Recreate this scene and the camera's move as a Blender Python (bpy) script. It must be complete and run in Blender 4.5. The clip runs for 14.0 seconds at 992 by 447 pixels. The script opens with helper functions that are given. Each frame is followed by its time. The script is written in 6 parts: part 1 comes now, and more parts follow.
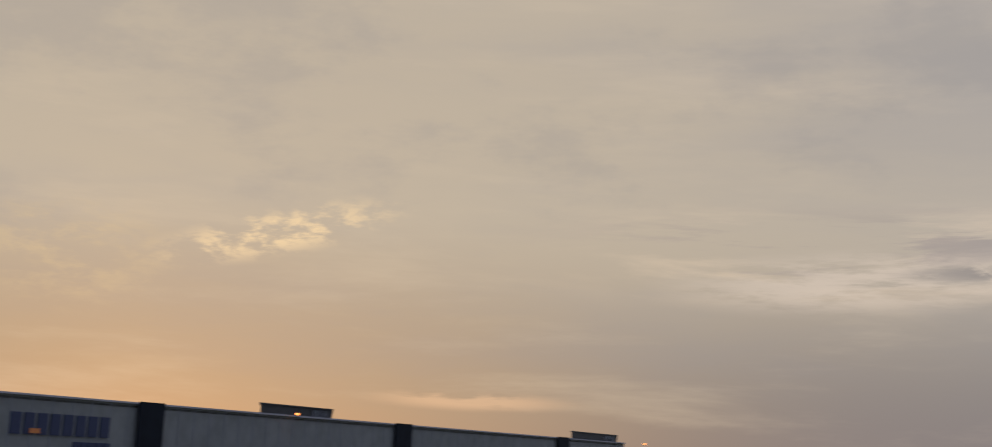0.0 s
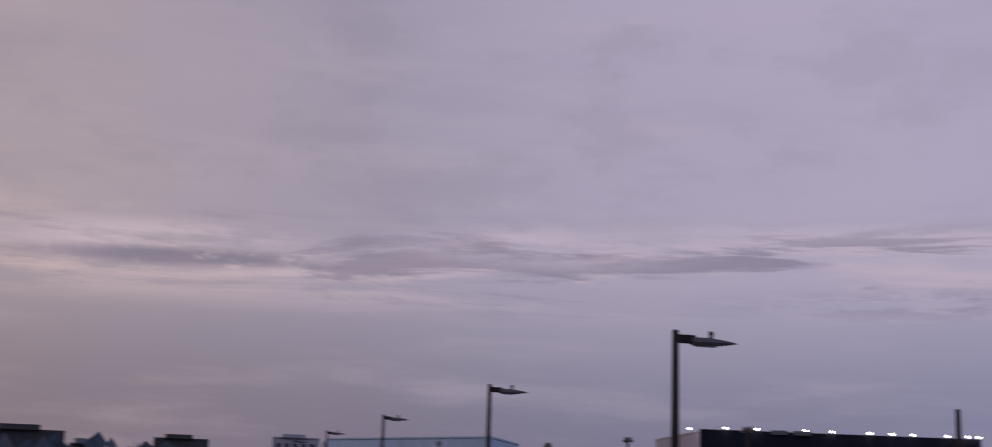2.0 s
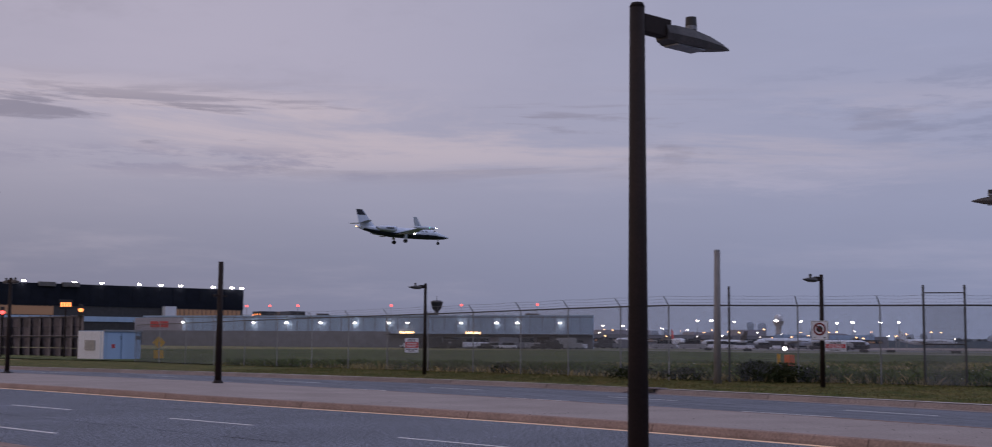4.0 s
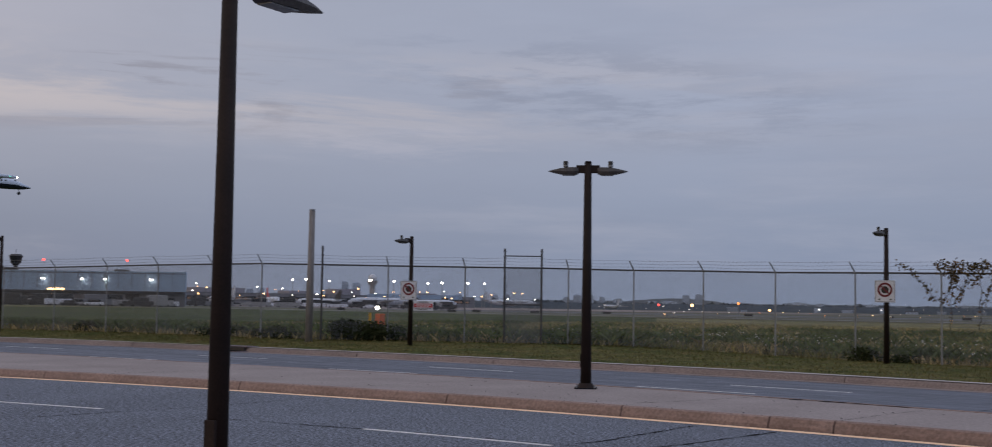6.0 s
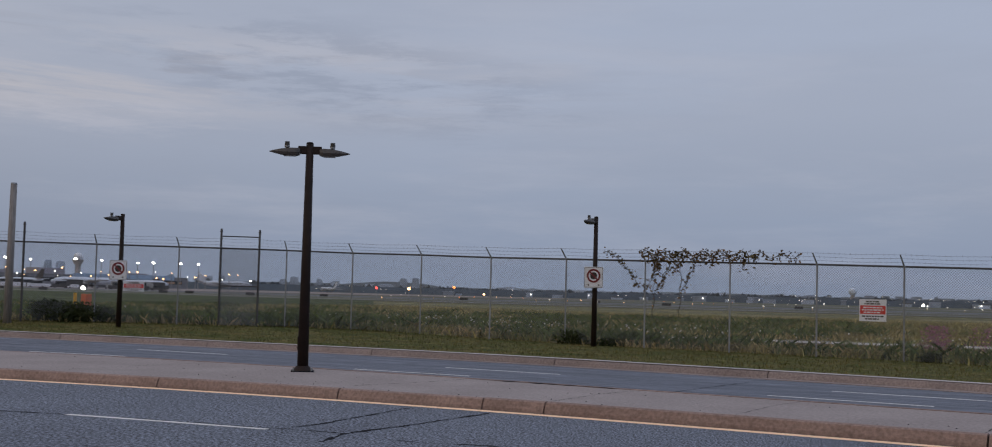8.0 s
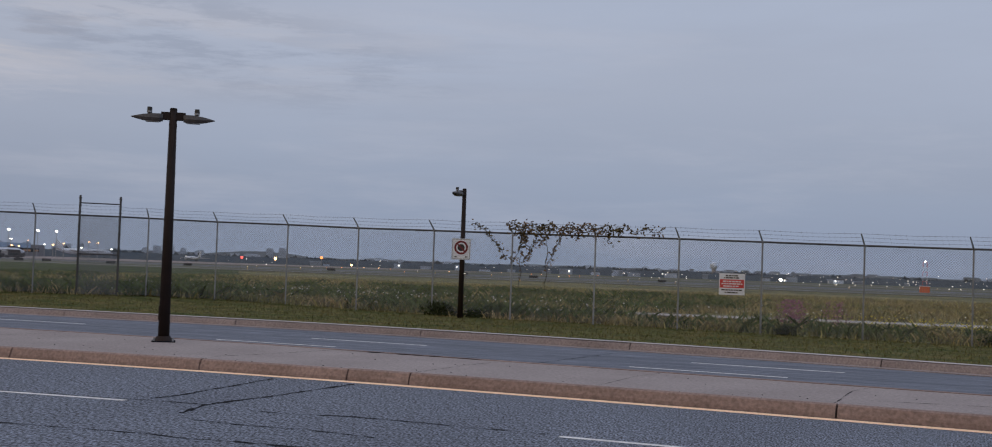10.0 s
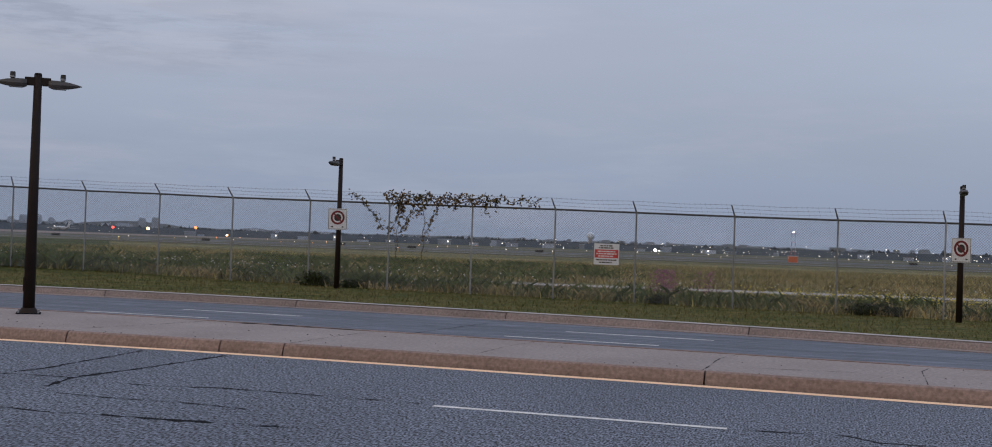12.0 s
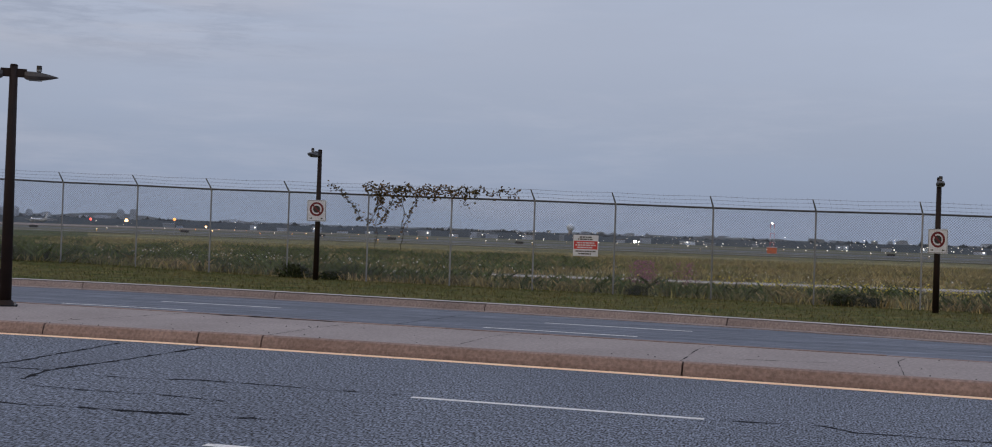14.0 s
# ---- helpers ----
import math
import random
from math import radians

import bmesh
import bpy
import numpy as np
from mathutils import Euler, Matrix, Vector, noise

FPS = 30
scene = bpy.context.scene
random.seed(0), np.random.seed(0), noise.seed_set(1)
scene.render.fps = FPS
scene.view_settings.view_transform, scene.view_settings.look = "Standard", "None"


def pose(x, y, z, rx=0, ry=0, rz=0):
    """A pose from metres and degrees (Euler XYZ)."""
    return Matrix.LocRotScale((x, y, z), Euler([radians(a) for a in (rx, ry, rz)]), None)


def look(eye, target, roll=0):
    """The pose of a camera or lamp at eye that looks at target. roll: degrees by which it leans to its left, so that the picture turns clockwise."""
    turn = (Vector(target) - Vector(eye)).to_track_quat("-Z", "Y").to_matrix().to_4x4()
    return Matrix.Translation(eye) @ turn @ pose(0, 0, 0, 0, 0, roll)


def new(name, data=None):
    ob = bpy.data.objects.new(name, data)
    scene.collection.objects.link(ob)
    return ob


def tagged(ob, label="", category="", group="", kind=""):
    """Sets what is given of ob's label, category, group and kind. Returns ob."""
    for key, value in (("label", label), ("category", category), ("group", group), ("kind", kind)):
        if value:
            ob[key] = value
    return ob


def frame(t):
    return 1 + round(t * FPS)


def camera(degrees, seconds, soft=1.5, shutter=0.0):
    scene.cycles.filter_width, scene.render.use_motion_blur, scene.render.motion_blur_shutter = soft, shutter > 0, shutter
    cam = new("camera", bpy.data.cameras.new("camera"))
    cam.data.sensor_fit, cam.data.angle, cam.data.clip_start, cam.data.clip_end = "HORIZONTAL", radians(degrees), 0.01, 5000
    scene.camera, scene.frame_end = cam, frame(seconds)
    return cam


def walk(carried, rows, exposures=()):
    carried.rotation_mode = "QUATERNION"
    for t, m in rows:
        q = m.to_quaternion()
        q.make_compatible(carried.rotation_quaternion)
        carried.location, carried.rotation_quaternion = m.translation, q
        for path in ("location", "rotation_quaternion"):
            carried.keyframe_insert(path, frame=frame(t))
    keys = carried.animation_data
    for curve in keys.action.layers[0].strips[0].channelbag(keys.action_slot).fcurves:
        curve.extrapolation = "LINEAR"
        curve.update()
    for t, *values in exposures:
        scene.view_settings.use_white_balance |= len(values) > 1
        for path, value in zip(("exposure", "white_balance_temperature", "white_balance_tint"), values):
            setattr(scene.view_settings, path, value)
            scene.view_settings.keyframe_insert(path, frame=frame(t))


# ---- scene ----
# one lens, a hand-held pan from a pavement: seconds, compass turn, tilt, lean, sway to the side
SIGHT = [
    (0, -136.72, 10.44, 2.54, -0.444), (0.5, -127.70, 10.91, 2.27, -0.447), (1, -117.97, 11.63, 2.84, -0.447),
    (1.5, -103.10, 12.06, 2.50, -0.440), (2, -88.20, 11.28, 1.86, -0.425), (2.5, -77.03, 9.73, 0.72, -0.401),
    (3, -68.00, 8.18, 0.65, -0.381), (3.5, -61.12, 6.41, 0.54, -0.364), (4, -56.29, 5.34, 0.43, -0.348),
    (4.2, -54.36, 5.26, 0.49, -0.324), (6.3, -35.79, 3.83, 1.08, -0.225), (6.5, -34.02, 3.98, 1.22, -0.225),
    (7, -29.85, 3.27, 1.31, -0.235), (7.5, -27.76, 3.07, 1.37, -0.265), (8, -25.83, 3.19, 1.47, -0.262),
    (8.2, -25.23, 2.89, 1.47, -0.255), (10.3, -18.87, 1.94, 1.97, -0.226), (10.5, -18.15, 1.77, 1.92, -0.206),
    (11, -16.67, 1.57, 1.93, -0.193), (11.5, -15.00, 1.62, 1.90, -0.189), (12, -14.46, 0.95, 2.01, -0.191),
    (12.5, -14.35, 0.82, 2.09, -0.192), (13, -14.10, 0.99, 2.07, -0.192), (13.5, -14.01, 0.72, 1.97, -0.181),
    (14, -13.55, 0.60, 1.95, -0.172)]
EYE_H, EYE_Y = 1.6, 0.3
SWING = ((0, -0.09), (2.5, -0.09), (3, -0.03), (3.5, -0.01), (4, 0.0), (14, 0.0))


def sight_row(t, turn, tilt, lean, sway):
    a, e = radians(turn), radians(tilt)
    eye = Vector((sway, EYE_Y + float(np.interp(t, [k for k, _ in SWING], [v for _, v in SWING])), EYE_H))
    way = Vector((math.sin(a) * math.cos(e), math.cos(a) * math.cos(e), math.sin(e)))
    return t, look(eye, eye + way * 50, lean)


cam = camera(42.35, 14.0, soft=1.0, shutter=0.25)
walk(cam, [sight_row(*r) for r in SIGHT], exposures=[
    (0, -0.02, 6350, 10), (0.5, -0.03, 6250, 11), (1, -0.08, 6150, 11), (1.5, -0.13, 6000, 13), (2, -0.19, 6080, 34),
    (2.5, -0.14, 6100, 39), (3, -0.14, 6110, 36), (3.5, -0.12, 6130, 30), (4, -0.08, 6160, 25), (6.3, 0.04, 6380, 12), (8, 0.12, 6420, 10), (10.5, 0.21, 6450, 10), (14, 0.26, 6430, 10)])

# ---- sky: high dusk overcast, the last light low behind the warehouse ----
GLOW = radians(-152)
world = bpy.data.worlds.new("dusk_sky")
scene.world = world
world.use_nodes = True
wt = world.node_tree
for n in list(wt.nodes):
    wt.nodes.remove(n)


def wn(kind, **kw):
    n = wt.nodes.new(kind)
    for k, v in kw.items():
        n.inputs[k].default_value = v
    return n


def wmath(op, a, b=None, c=None, clamp=False):
    n = wt.nodes.new("ShaderNodeMath")
    n.operation, n.use_clamp = op, clamp
    for i, v in enumerate((a, b, c)):
        if v is None:
            continue
        if isinstance(v, (int, float)):
            n.inputs[i].default_value = v
        else:
            wt.links.new(v, n.inputs[i])
    return n.outputs[0]


def wmix(fac, a, b, blend="MIX"):
    n = wt.nodes.new("ShaderNodeMix")
    n.data_type, n.blend_type = "RGBA", blend
    for sock, v in ((n.inputs[0], fac), (n.inputs[6], a), (n.inputs[7], b)):
        if isinstance(v, (int, float)):
            sock.default_value = v
        elif isinstance(v, tuple):
            sock.default_value = (*v, 1)
        else:
            wt.links.new(v, sock)
    return n.outputs[2]


def wsmooth(v, lo, hi):
    n = wt.nodes.new("ShaderNodeMapRange")
    n.interpolation_type = "SMOOTHSTEP"
    wt.links.new(v, n.inputs[0])
    n.inputs[1].default_value, n.inputs[2].default_value = lo, hi
    return n.outputs[0]


def wnoise(scale, zoom, detail, rough, distort=0.0, shift=(0, 0, 0)):
    m = wt.nodes.new("ShaderNodeMapping")
    m.inputs["Scale"].default_value = zoom
    m.inputs["Location"].default_value = shift
    wt.links.new(way.outputs["Generated"], m.inputs[0])
    n = wn("ShaderNodeTexNoise", Scale=scale, Detail=detail, Roughness=rough, Distortion=distort)
    wt.links.new(m.outputs[0], n.inputs["Vector"])
    return n.outputs[0]


way = wt.nodes.new("ShaderNodeTexCoord")
sep = wt.nodes.new("ShaderNodeSeparateXYZ")
wt.links.new(way.outputs["Generated"], sep.inputs[0])
wx, wy, wz = sep.outputs
nishita = wt.nodes.new("ShaderNodeTexSky")
nishita.sky_type, nishita.sun_disc = "NISHITA", False
nishita.sun_elevation, nishita.sun_rotation = radians(2.5), GLOW
toward = wmath("ADD", wmath("MULTIPLY", wx, math.sin(GLOW)), wmath("MULTIPLY", wy, math.cos(GLOW)))
warm = wsmooth(toward, 0.40, 1.0)
bearing = wmath("ARCTAN2", wx, wy)
height = wmath("ARCSINE", wz)
rosy = wsmooth(toward, -0.75, 0.70)
low = wsmooth(wz, 0.01, 0.17)
veil = wmix(low, (0.228, 0.280, 0.385), (0.340, 0.383, 0.486))
veil = wmix(rosy, veil, wmix(low, (0.195, 0.202, 0.245), (0.370, 0.362, 0.380)))
veil = wmix(warm, veil, wmix(wsmooth(wz, -0.02, 0.20), (0.300, 0.226, 0.170), (0.515, 0.428, 0.325)))
# an orange flush low over the warehouse, slate-grey murk low beside it
flush = wmath("MULTIPLY", wsmooth(toward, 0.90, 1.0), wsmooth(wz, 0.20, 0.06))
veil = wmix(wmath("MULTIPLY", flush, 0.55), veil, (0.455, 0.318, 0.205))
murk = wmath("MULTIPLY", wmath("MULTIPLY", wsmooth(toward, 0.99, 0.84), wsmooth(toward, 0.30, 0.72)), wsmooth(wz, 0.165, 0.03))
veil = wmix(wmath("MULTIPLY", murk, 0.62), veil, (0.205, 0.196, 0.215))
# the open side of the deck, brighter towards the hangar
bright = wmath("MULTIPLY", wsmooth(toward, -0.30, 0.15), wsmooth(toward, 0.60, 0.20))
bright = wmath("MULTIPLY", bright, wsmooth(wz, 0.06, 0.22))
veil = wmix(wmath("MULTIPLY", bright, 0.48), veil, (0.530, 0.500, 0.545))
# broad uneven layers
broad = wnoise(1.7, (1, 1, 5), 7, 0.58, 0.15)
veil = wmix(wmath("MULTIPLY", wsmooth(broad, 0.42, 0.70), 0.35), veil, wmix(0.6, veil, (0.235, 0.250, 0.310)))
soft = wnoise(3.4, (1, 1, 7), 8, 0.62, 0.15, (3, 1, 0))
veil = wmix(wmath("MULTIPLY", wsmooth(soft, 0.48, 0.76), 0.34), veil, wmix(rosy, (0.40, 0.42, 0.50), wmix(warm, (0.50, 0.46, 0.46), (0.66, 0.53, 0.38))))
# a band of bright gaps with dark streaks in it
band = wmath("MULTIPLY", wsmooth(wz, 0.115, 0.150), wsmooth(wz, 0.205, 0.172))
band = wmath("MULTIPLY", wmath("MULTIPLY", band, wsmooth(toward, 0.96, 0.86)), wsmooth(toward, -0.85, 0.25))
gap = wmath("MULTIPLY", band, wsmooth(wnoise(2.8, (1, 1, 8), 8, 0.62, 0.4, (0, 5, 2)), 0.44, 0.60))
veil = wmix(wmath("MULTIPLY", gap, 0.70), veil, wmix(warm, (0.60, 0.53, 0.50), (0.78, 0.60, 0.42)))
streak = wmath("MULTIPLY", band, wsmooth(wnoise(3.2, (1, 1, 10), 9, 0.64, 0.45, (7, 2, 4)), 0.50, 0.585))
veil = wmix(wmath("MULTIPLY", streak, 0.75), veil, wmix(warm, (0.235, 0.228, 0.265), (0.40, 0.33, 0.29)))


def wpatch(turn, up_by, long, tall, slant=0.0):
    """A soft oval about a bearing and a height in degrees, leaning by slant."""
    du = wmath("SUBTRACT", bearing, radians(turn))
    dv = wmath("SUBTRACT", wmath("SUBTRACT", height, radians(up_by)), wmath("MULTIPLY", du, slant))
    du, dv = wmath("DIVIDE", du, radians(long)), wmath("DIVIDE", dv, radians(tall))
    return wsmooth(wmath("SQRT", wmath("ADD", wmath("MULTIPLY", du, du), wmath("MULTIPLY", dv, dv))), 1.0, 0.25)


def wcloud(patch, texture, lo, hi, amount, colour):
    return wmix(wmath("MULTIPLY", wmath("MULTIPLY", patch, wsmooth(texture, lo, hi)), amount), veil, colour)


curd = wnoise(26.0, (1, 1, 2.6), 9, 0.68, 0.1, (2, 3, 1))
flake = wnoise(9.0, (1, 1, 7), 9, 0.68, 0.1, (5, 1, 7))
mottle = wnoise(5.5, (1, 1, 2.4), 9, 0.64, 0.1, (6, 4, 9))
over = wmath("MULTIPLY", wsmooth(wz, 0.12, 0.22), wsmooth(toward, -0.55, 0.40))
veil = wmix(wmath("MULTIPLY", wmath("MULTIPLY", wsmooth(mottle, 0.47, 0.64), over), 0.25), veil, wmix(rosy, (0.250, 0.265, 0.33), (0.270, 0.258, 0.268)))
# curdled bright cloud beside the last light, and flat bright gaps along the band
veil = wcloud(wpatch(-146.4, 9.5, 6.6, 1.35, 0.24), curd, 0.46, 0.62, 0.95, (0.84, 0.62, 0.37))
veil = wcloud(wpatch(-155.5, 8.0, 6.0, 3.2), curd, 0.40, 0.66, 0.45, (0.66, 0.49, 0.28))
veil = wcloud(wpatch(-120.0, 8.2, 11.0, 1.7, 0.04), flake, 0.38, 0.58, 0.75, (0.66, 0.545, 0.445))
veil = wcloud(wpatch(-104.0, 9.8, 10.0, 1.2, 0.03), flake, 0.36, 0.56, 0.70, (0.62, 0.545, 0.500))
veil = wcloud(wpatch(-86.0, 10.2, 9.0, 1.3, -0.02), flake, 0.38, 0.60, 0.60, (0.56, 0.515, 0.520))
veil = wcloud(wpatch(-102.0, 9.1, 9.0, 0.62, 0.02), curd, 0.36, 0.52, 0.85, (0.225, 0.212, 0.232))
veil = wcloud(wpatch(-115.0, 8.6, 5.0, 0.55, 0.03), curd, 0.38, 0.54, 0.75, (0.260, 0.232, 0.225))
veil = wcloud(wpatch(-68.0, 7.8, 15.0, 1.0), flake, 0.46, 0.58, 0.55, (0.262, 0.262, 0.330))
veil = wcloud(wpatch(-137.5, 2.5, 5.5, 0.55), flake, 0.38, 0.55, 0.70, (0.70, 0.46, 0.29))
veil = wcloud(wpatch(-33.0, 9.5, 16.0, 3.2, -0.12), flake, 0.44, 0.60, 0.45, (0.215, 0.245, 0.325))
veil = wcloud(wpatch(-44.0, 7.4, 11.0, 1.5), flake, 0.42, 0.62, 0.40, (0.46, 0.455, 0.510))
# the cloud deck is brighter overhead than at the horizon
deck = wmath("ADD", 1.0, wmath("MULTIPLY", wsmooth(wz, 0.30, 0.95), 0.8))
lift = wt.nodes.new("ShaderNodeVectorMath")
lift.operation = "SCALE"
wt.links.new(veil, lift.inputs[0])
wt.links.new(deck, lift.inputs["Scale"])
bg_deck = wn("ShaderNodeBackground", Strength=1.0)
wt.links.new(lift.outputs[0], bg_deck.inputs[0])
bg_sky = wn("ShaderNodeBackground", Strength=0.006)
wt.links.new(nishita.outputs[0], bg_sky.inputs[0])
both = wt.nodes.new("ShaderNodeAddShader")
wt.links.new(bg_deck.outputs[0], both.inputs[0])
wt.links.new(bg_sky.outputs[0], both.inputs[1])
out = wt.nodes.new("ShaderNodeOutputWorld")
wt.links.new(both.outputs[0], out.inputs[0])

sun_data = bpy.data.lights.new("low_sun", "SUN")
sun_data.energy, sun_data.angle, sun_data.color = 0.25, radians(14), (1.0, 0.72, 0.46)
sun = new("low_sun", sun_data)
sun.matrix_world = look((0, 0, 30), (-math.sin(GLOW) * 100, -math.cos(GLOW) * 100, 24))


# ---- materials ----
def material(name, colour, rough=0.8, second=None, scale=3.0, amount=0.5, fine=60.0, fine_amount=0.25, bump=0.0,
             bump_scale=80.0, metal=0.0, spread=0.0, island=False, stretch=(1, 1, 1), spec=0.5, mid=(20.0, 0.0)):
    """A surface with broad stains, fine grain, relief, and a small spread from piece to piece."""
    m = bpy.data.materials.new(name)
    m.use_nodes = True
    t = m.node_tree
    b = t.nodes["Principled BSDF"]
    b.inputs["Roughness"].default_value, b.inputs["Metallic"].default_value = rough, metal
    b.inputs["Specular IOR Level"].default_value = spec
    pos = t.nodes.new("ShaderNodeNewGeometry")
    mp = t.nodes.new("ShaderNodeMapping")
    mp.inputs["Scale"].default_value = stretch
    t.links.new(pos.outputs["Position"], mp.inputs[0])

    def noise_at(s, detail=4):
        n = t.nodes.new("ShaderNodeTexNoise")
        n.inputs["Scale"].default_value, n.inputs["Detail"].default_value = s, detail
        t.links.new(mp.outputs[0], n.inputs["Vector"])
        return n.outputs[0]

    def ramp(v, lo, hi, out_lo, out_hi):
        n = t.nodes.new("ShaderNodeMapRange")
        t.links.new(v, n.inputs[0])
        for i, x in zip((1, 2, 3, 4), (lo, hi, out_lo, out_hi)):
            n.inputs[i].default_value = x
        return n.outputs[0]

    def mix(f, a, c, blend="MIX"):
        n = t.nodes.new("ShaderNodeMix")
        n.data_type, n.blend_type = "RGBA", blend
        for s, v in ((n.inputs[0], f), (n.inputs[6], a), (n.inputs[7], c)):
            if isinstance(v, tuple):
                s.default_value = (*v, 1)
            elif isinstance(v, (int, float)):
                s.default_value = v
            else:
                t.links.new(v, s)
        return n.outputs[2]

    second = second or tuple(c * 0.7 for c in colour)
    col = mix(ramp(noise_at(scale), 0.5 - 0.22, 0.5 + 0.22, 0.0, amount), colour, second)
    half = 0.11 if fine_amount > 0.5 else 0.2
    grain = ramp(noise_at(fine, 3), 0.5 - half, 0.5 + half, 1 - fine_amount, 1 + fine_amount)
    g = t.nodes.new("ShaderNodeVectorMath")
    g.operation = "SCALE"
    t.links.new(col, g.inputs[0])
    t.links.new(grain, g.inputs["Scale"])
    col = g.outputs[0]
    if mid[1]:
        k = t.nodes.new("ShaderNodeVectorMath")
        k.operation = "SCALE"
        t.links.new(col, k.inputs[0])
        t.links.new(ramp(noise_at(mid[0], 6), 0.36, 0.64, 1 - mid[1], 1 + mid[1]), k.inputs["Scale"])
        col = k.outputs[0]
    if spread:
        if island:
            src = pos.outputs["Random Per Island"]
        else:
            src = t.nodes.new("ShaderNodeObjectInfo").outputs["Random"]
        h = t.nodes.new("ShaderNodeVectorMath")
        h.operation = "SCALE"
        t.links.new(col, h.inputs[0])
        t.links.new(ramp(src, 0, 1, 1 - spread, 1 + spread), h.inputs["Scale"])
        col = h.outputs[0]
    t.links.new(col, b.inputs["Base Color"])
    if bump:
        bp = t.nodes.new("ShaderNodeBump")
        bp.inputs["Strength"].default_value, bp.inputs["Distance"].default_value = 1.0, bump
        t.links.new(noise_at(bump_scale, 5), bp.inputs["Height"])
        t.links.new(bp.outputs[0], b.inputs["Normal"])
    return m


def glowing(name, colour, strength):
    m = bpy.data.materials.new(name)
    m.use_nodes = True
    b = m.node_tree.nodes["Principled BSDF"]
    b.inputs["Base Color"].default_value = (*colour, 1)
    b.inputs["Emission Color"].default_value = (*colour, 1)
    b.inputs["Emission Strength"].default_value = strength
    return m


ASPHALT = material("asphalt", (0.128, 0.147, 0.188), 0.85, (0.082, 0.094, 0.124), 0.5, 0.7, 54, 1.0, 0.005, 54, stretch=(1.0, 0.34, 1), spec=0.3, mid=(16, 0.20))
ASPHALT_FAR = material("asphalt_worn", (0.140, 0.158, 0.200), 0.8, (0.080, 0.091, 0.120), 0.9, 1.0, 14, 0.50, 0.006, 40, stretch=(0.12, 1.9, 1), spec=0.3, mid=(3, 0.25))
TAR = material("tar", (0.008, 0.009, 0.013), 0.9, fine=40, spec=0.1)
CONCRETE = material("median_concrete", (0.30, 0.265, 0.262), 0.9, (0.225, 0.195, 0.192), 0.6, 0.9, 20, 0.22, 0.004, 40, spec=0.3)
KERB = material("kerb_concrete", (0.272, 0.198, 0.178), 0.9, (0.190, 0.134, 0.118), 1.3, 0.8, 24, 0.26, 0.004, 40, spread=0.08)
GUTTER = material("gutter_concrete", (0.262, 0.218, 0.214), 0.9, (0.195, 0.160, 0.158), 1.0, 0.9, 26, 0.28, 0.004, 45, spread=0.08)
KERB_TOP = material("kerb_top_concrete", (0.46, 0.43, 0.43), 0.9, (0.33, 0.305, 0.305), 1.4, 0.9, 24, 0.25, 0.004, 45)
YELLOW = material("yellow_paint", (0.98, 0.68, 0.45), 0.7, (0.82, 0.54, 0.36), 3.0, 0.8, 40, 0.2)
WHITE_LINE = material("white_paint", (0.74, 0.74, 0.74), 0.7, (0.5, 0.5, 0.5), 4.0, 0.8, 40, 0.25)
BRONZE = material("bronze_paint", (0.012, 0.008, 0.008), 0.7, (0.024, 0.014, 0.012), 2.5, 0.8, 60, 0.25, 0.001, 60, spec=0.25)
LAMP_BODY = material("lamp_housing", (0.030, 0.029, 0.032), 0.55, (0.070, 0.062, 0.062), 9, 0.8, 50, 0.3)
GALV = material("galvanised_steel", (0.28, 0.30, 0.33), 0.5, (0.18, 0.19, 0.21), 5, 0.8, 60, 0.2, metal=0.35, spread=0.15)
WIRE = material("fence_wire", (0.14, 0.15, 0.17), 0.5, (0.10, 0.11, 0.125), 5, 0.8, metal=0.3)
RAIL = material("fence_rail", (0.055, 0.058, 0.066), 0.5, (0.09, 0.094, 0.104), 5, 0.8, metal=0.3)
WOODPOLE = material("weathered_pole", (0.23, 0.225, 0.235), 0.9, (0.17, 0.16, 0.155), 3, 0.8, 40, 0.25, 0.004, 30, stretch=(1, 1, 0.08))
FIELD = material("field_grass", (0.095, 0.122, 0.056), 0.95, (0.235, 0.190, 0.098), 0.14, 1.0, 1.3, 0.62, 0.12, 2.0, stretch=(0.30, 1.0, 1), spec=0.1, mid=(0.05, 0.20))
INFIELD = material("infield_grass", (0.098, 0.112, 0.080), 0.95, (0.165, 0.152, 0.112), 0.02, 1.0, 0.2, 0.3, stretch=(0.15, 1.0, 1), spec=0.05)
TAXI = material("taxiway_concrete", (0.30, 0.31, 0.33), 0.9, (0.22, 0.23, 0.25), 0.05, 0.9, 0.5, 0.2, stretch=(0.2, 1, 1))
VERGE = material("mown_grass", (0.040, 0.062, 0.016), 0.95, (0.135, 0.108, 0.043), 1.1, 0.95, 9, 0.55, 0.03, 20, spec=0.1)
BLADE = material("tall_grass", (0.135, 0.160, 0.060), 0.9, (0.440, 0.345, 0.185), 0.22, 1.0, 8, 0.2, spread=0.6, island=True, spec=0.1, stretch=(0.5, 1, 1))
GREENWEED = material("green_weeds", (0.058, 0.092, 0.030), 0.9, (0.120, 0.150, 0.058), 0.5, 1.0, 8, 0.3, spread=0.5, island=True, spec=0.1)
# dome white, tinted blue in its base colour to imitate haze
HAZE_DOME = material("haze_dome_panel", (0.60, 0.70, 0.86), 0.6, (0.52, 0.61, 0.76), 0.3, 0.6, 2, 0.08)
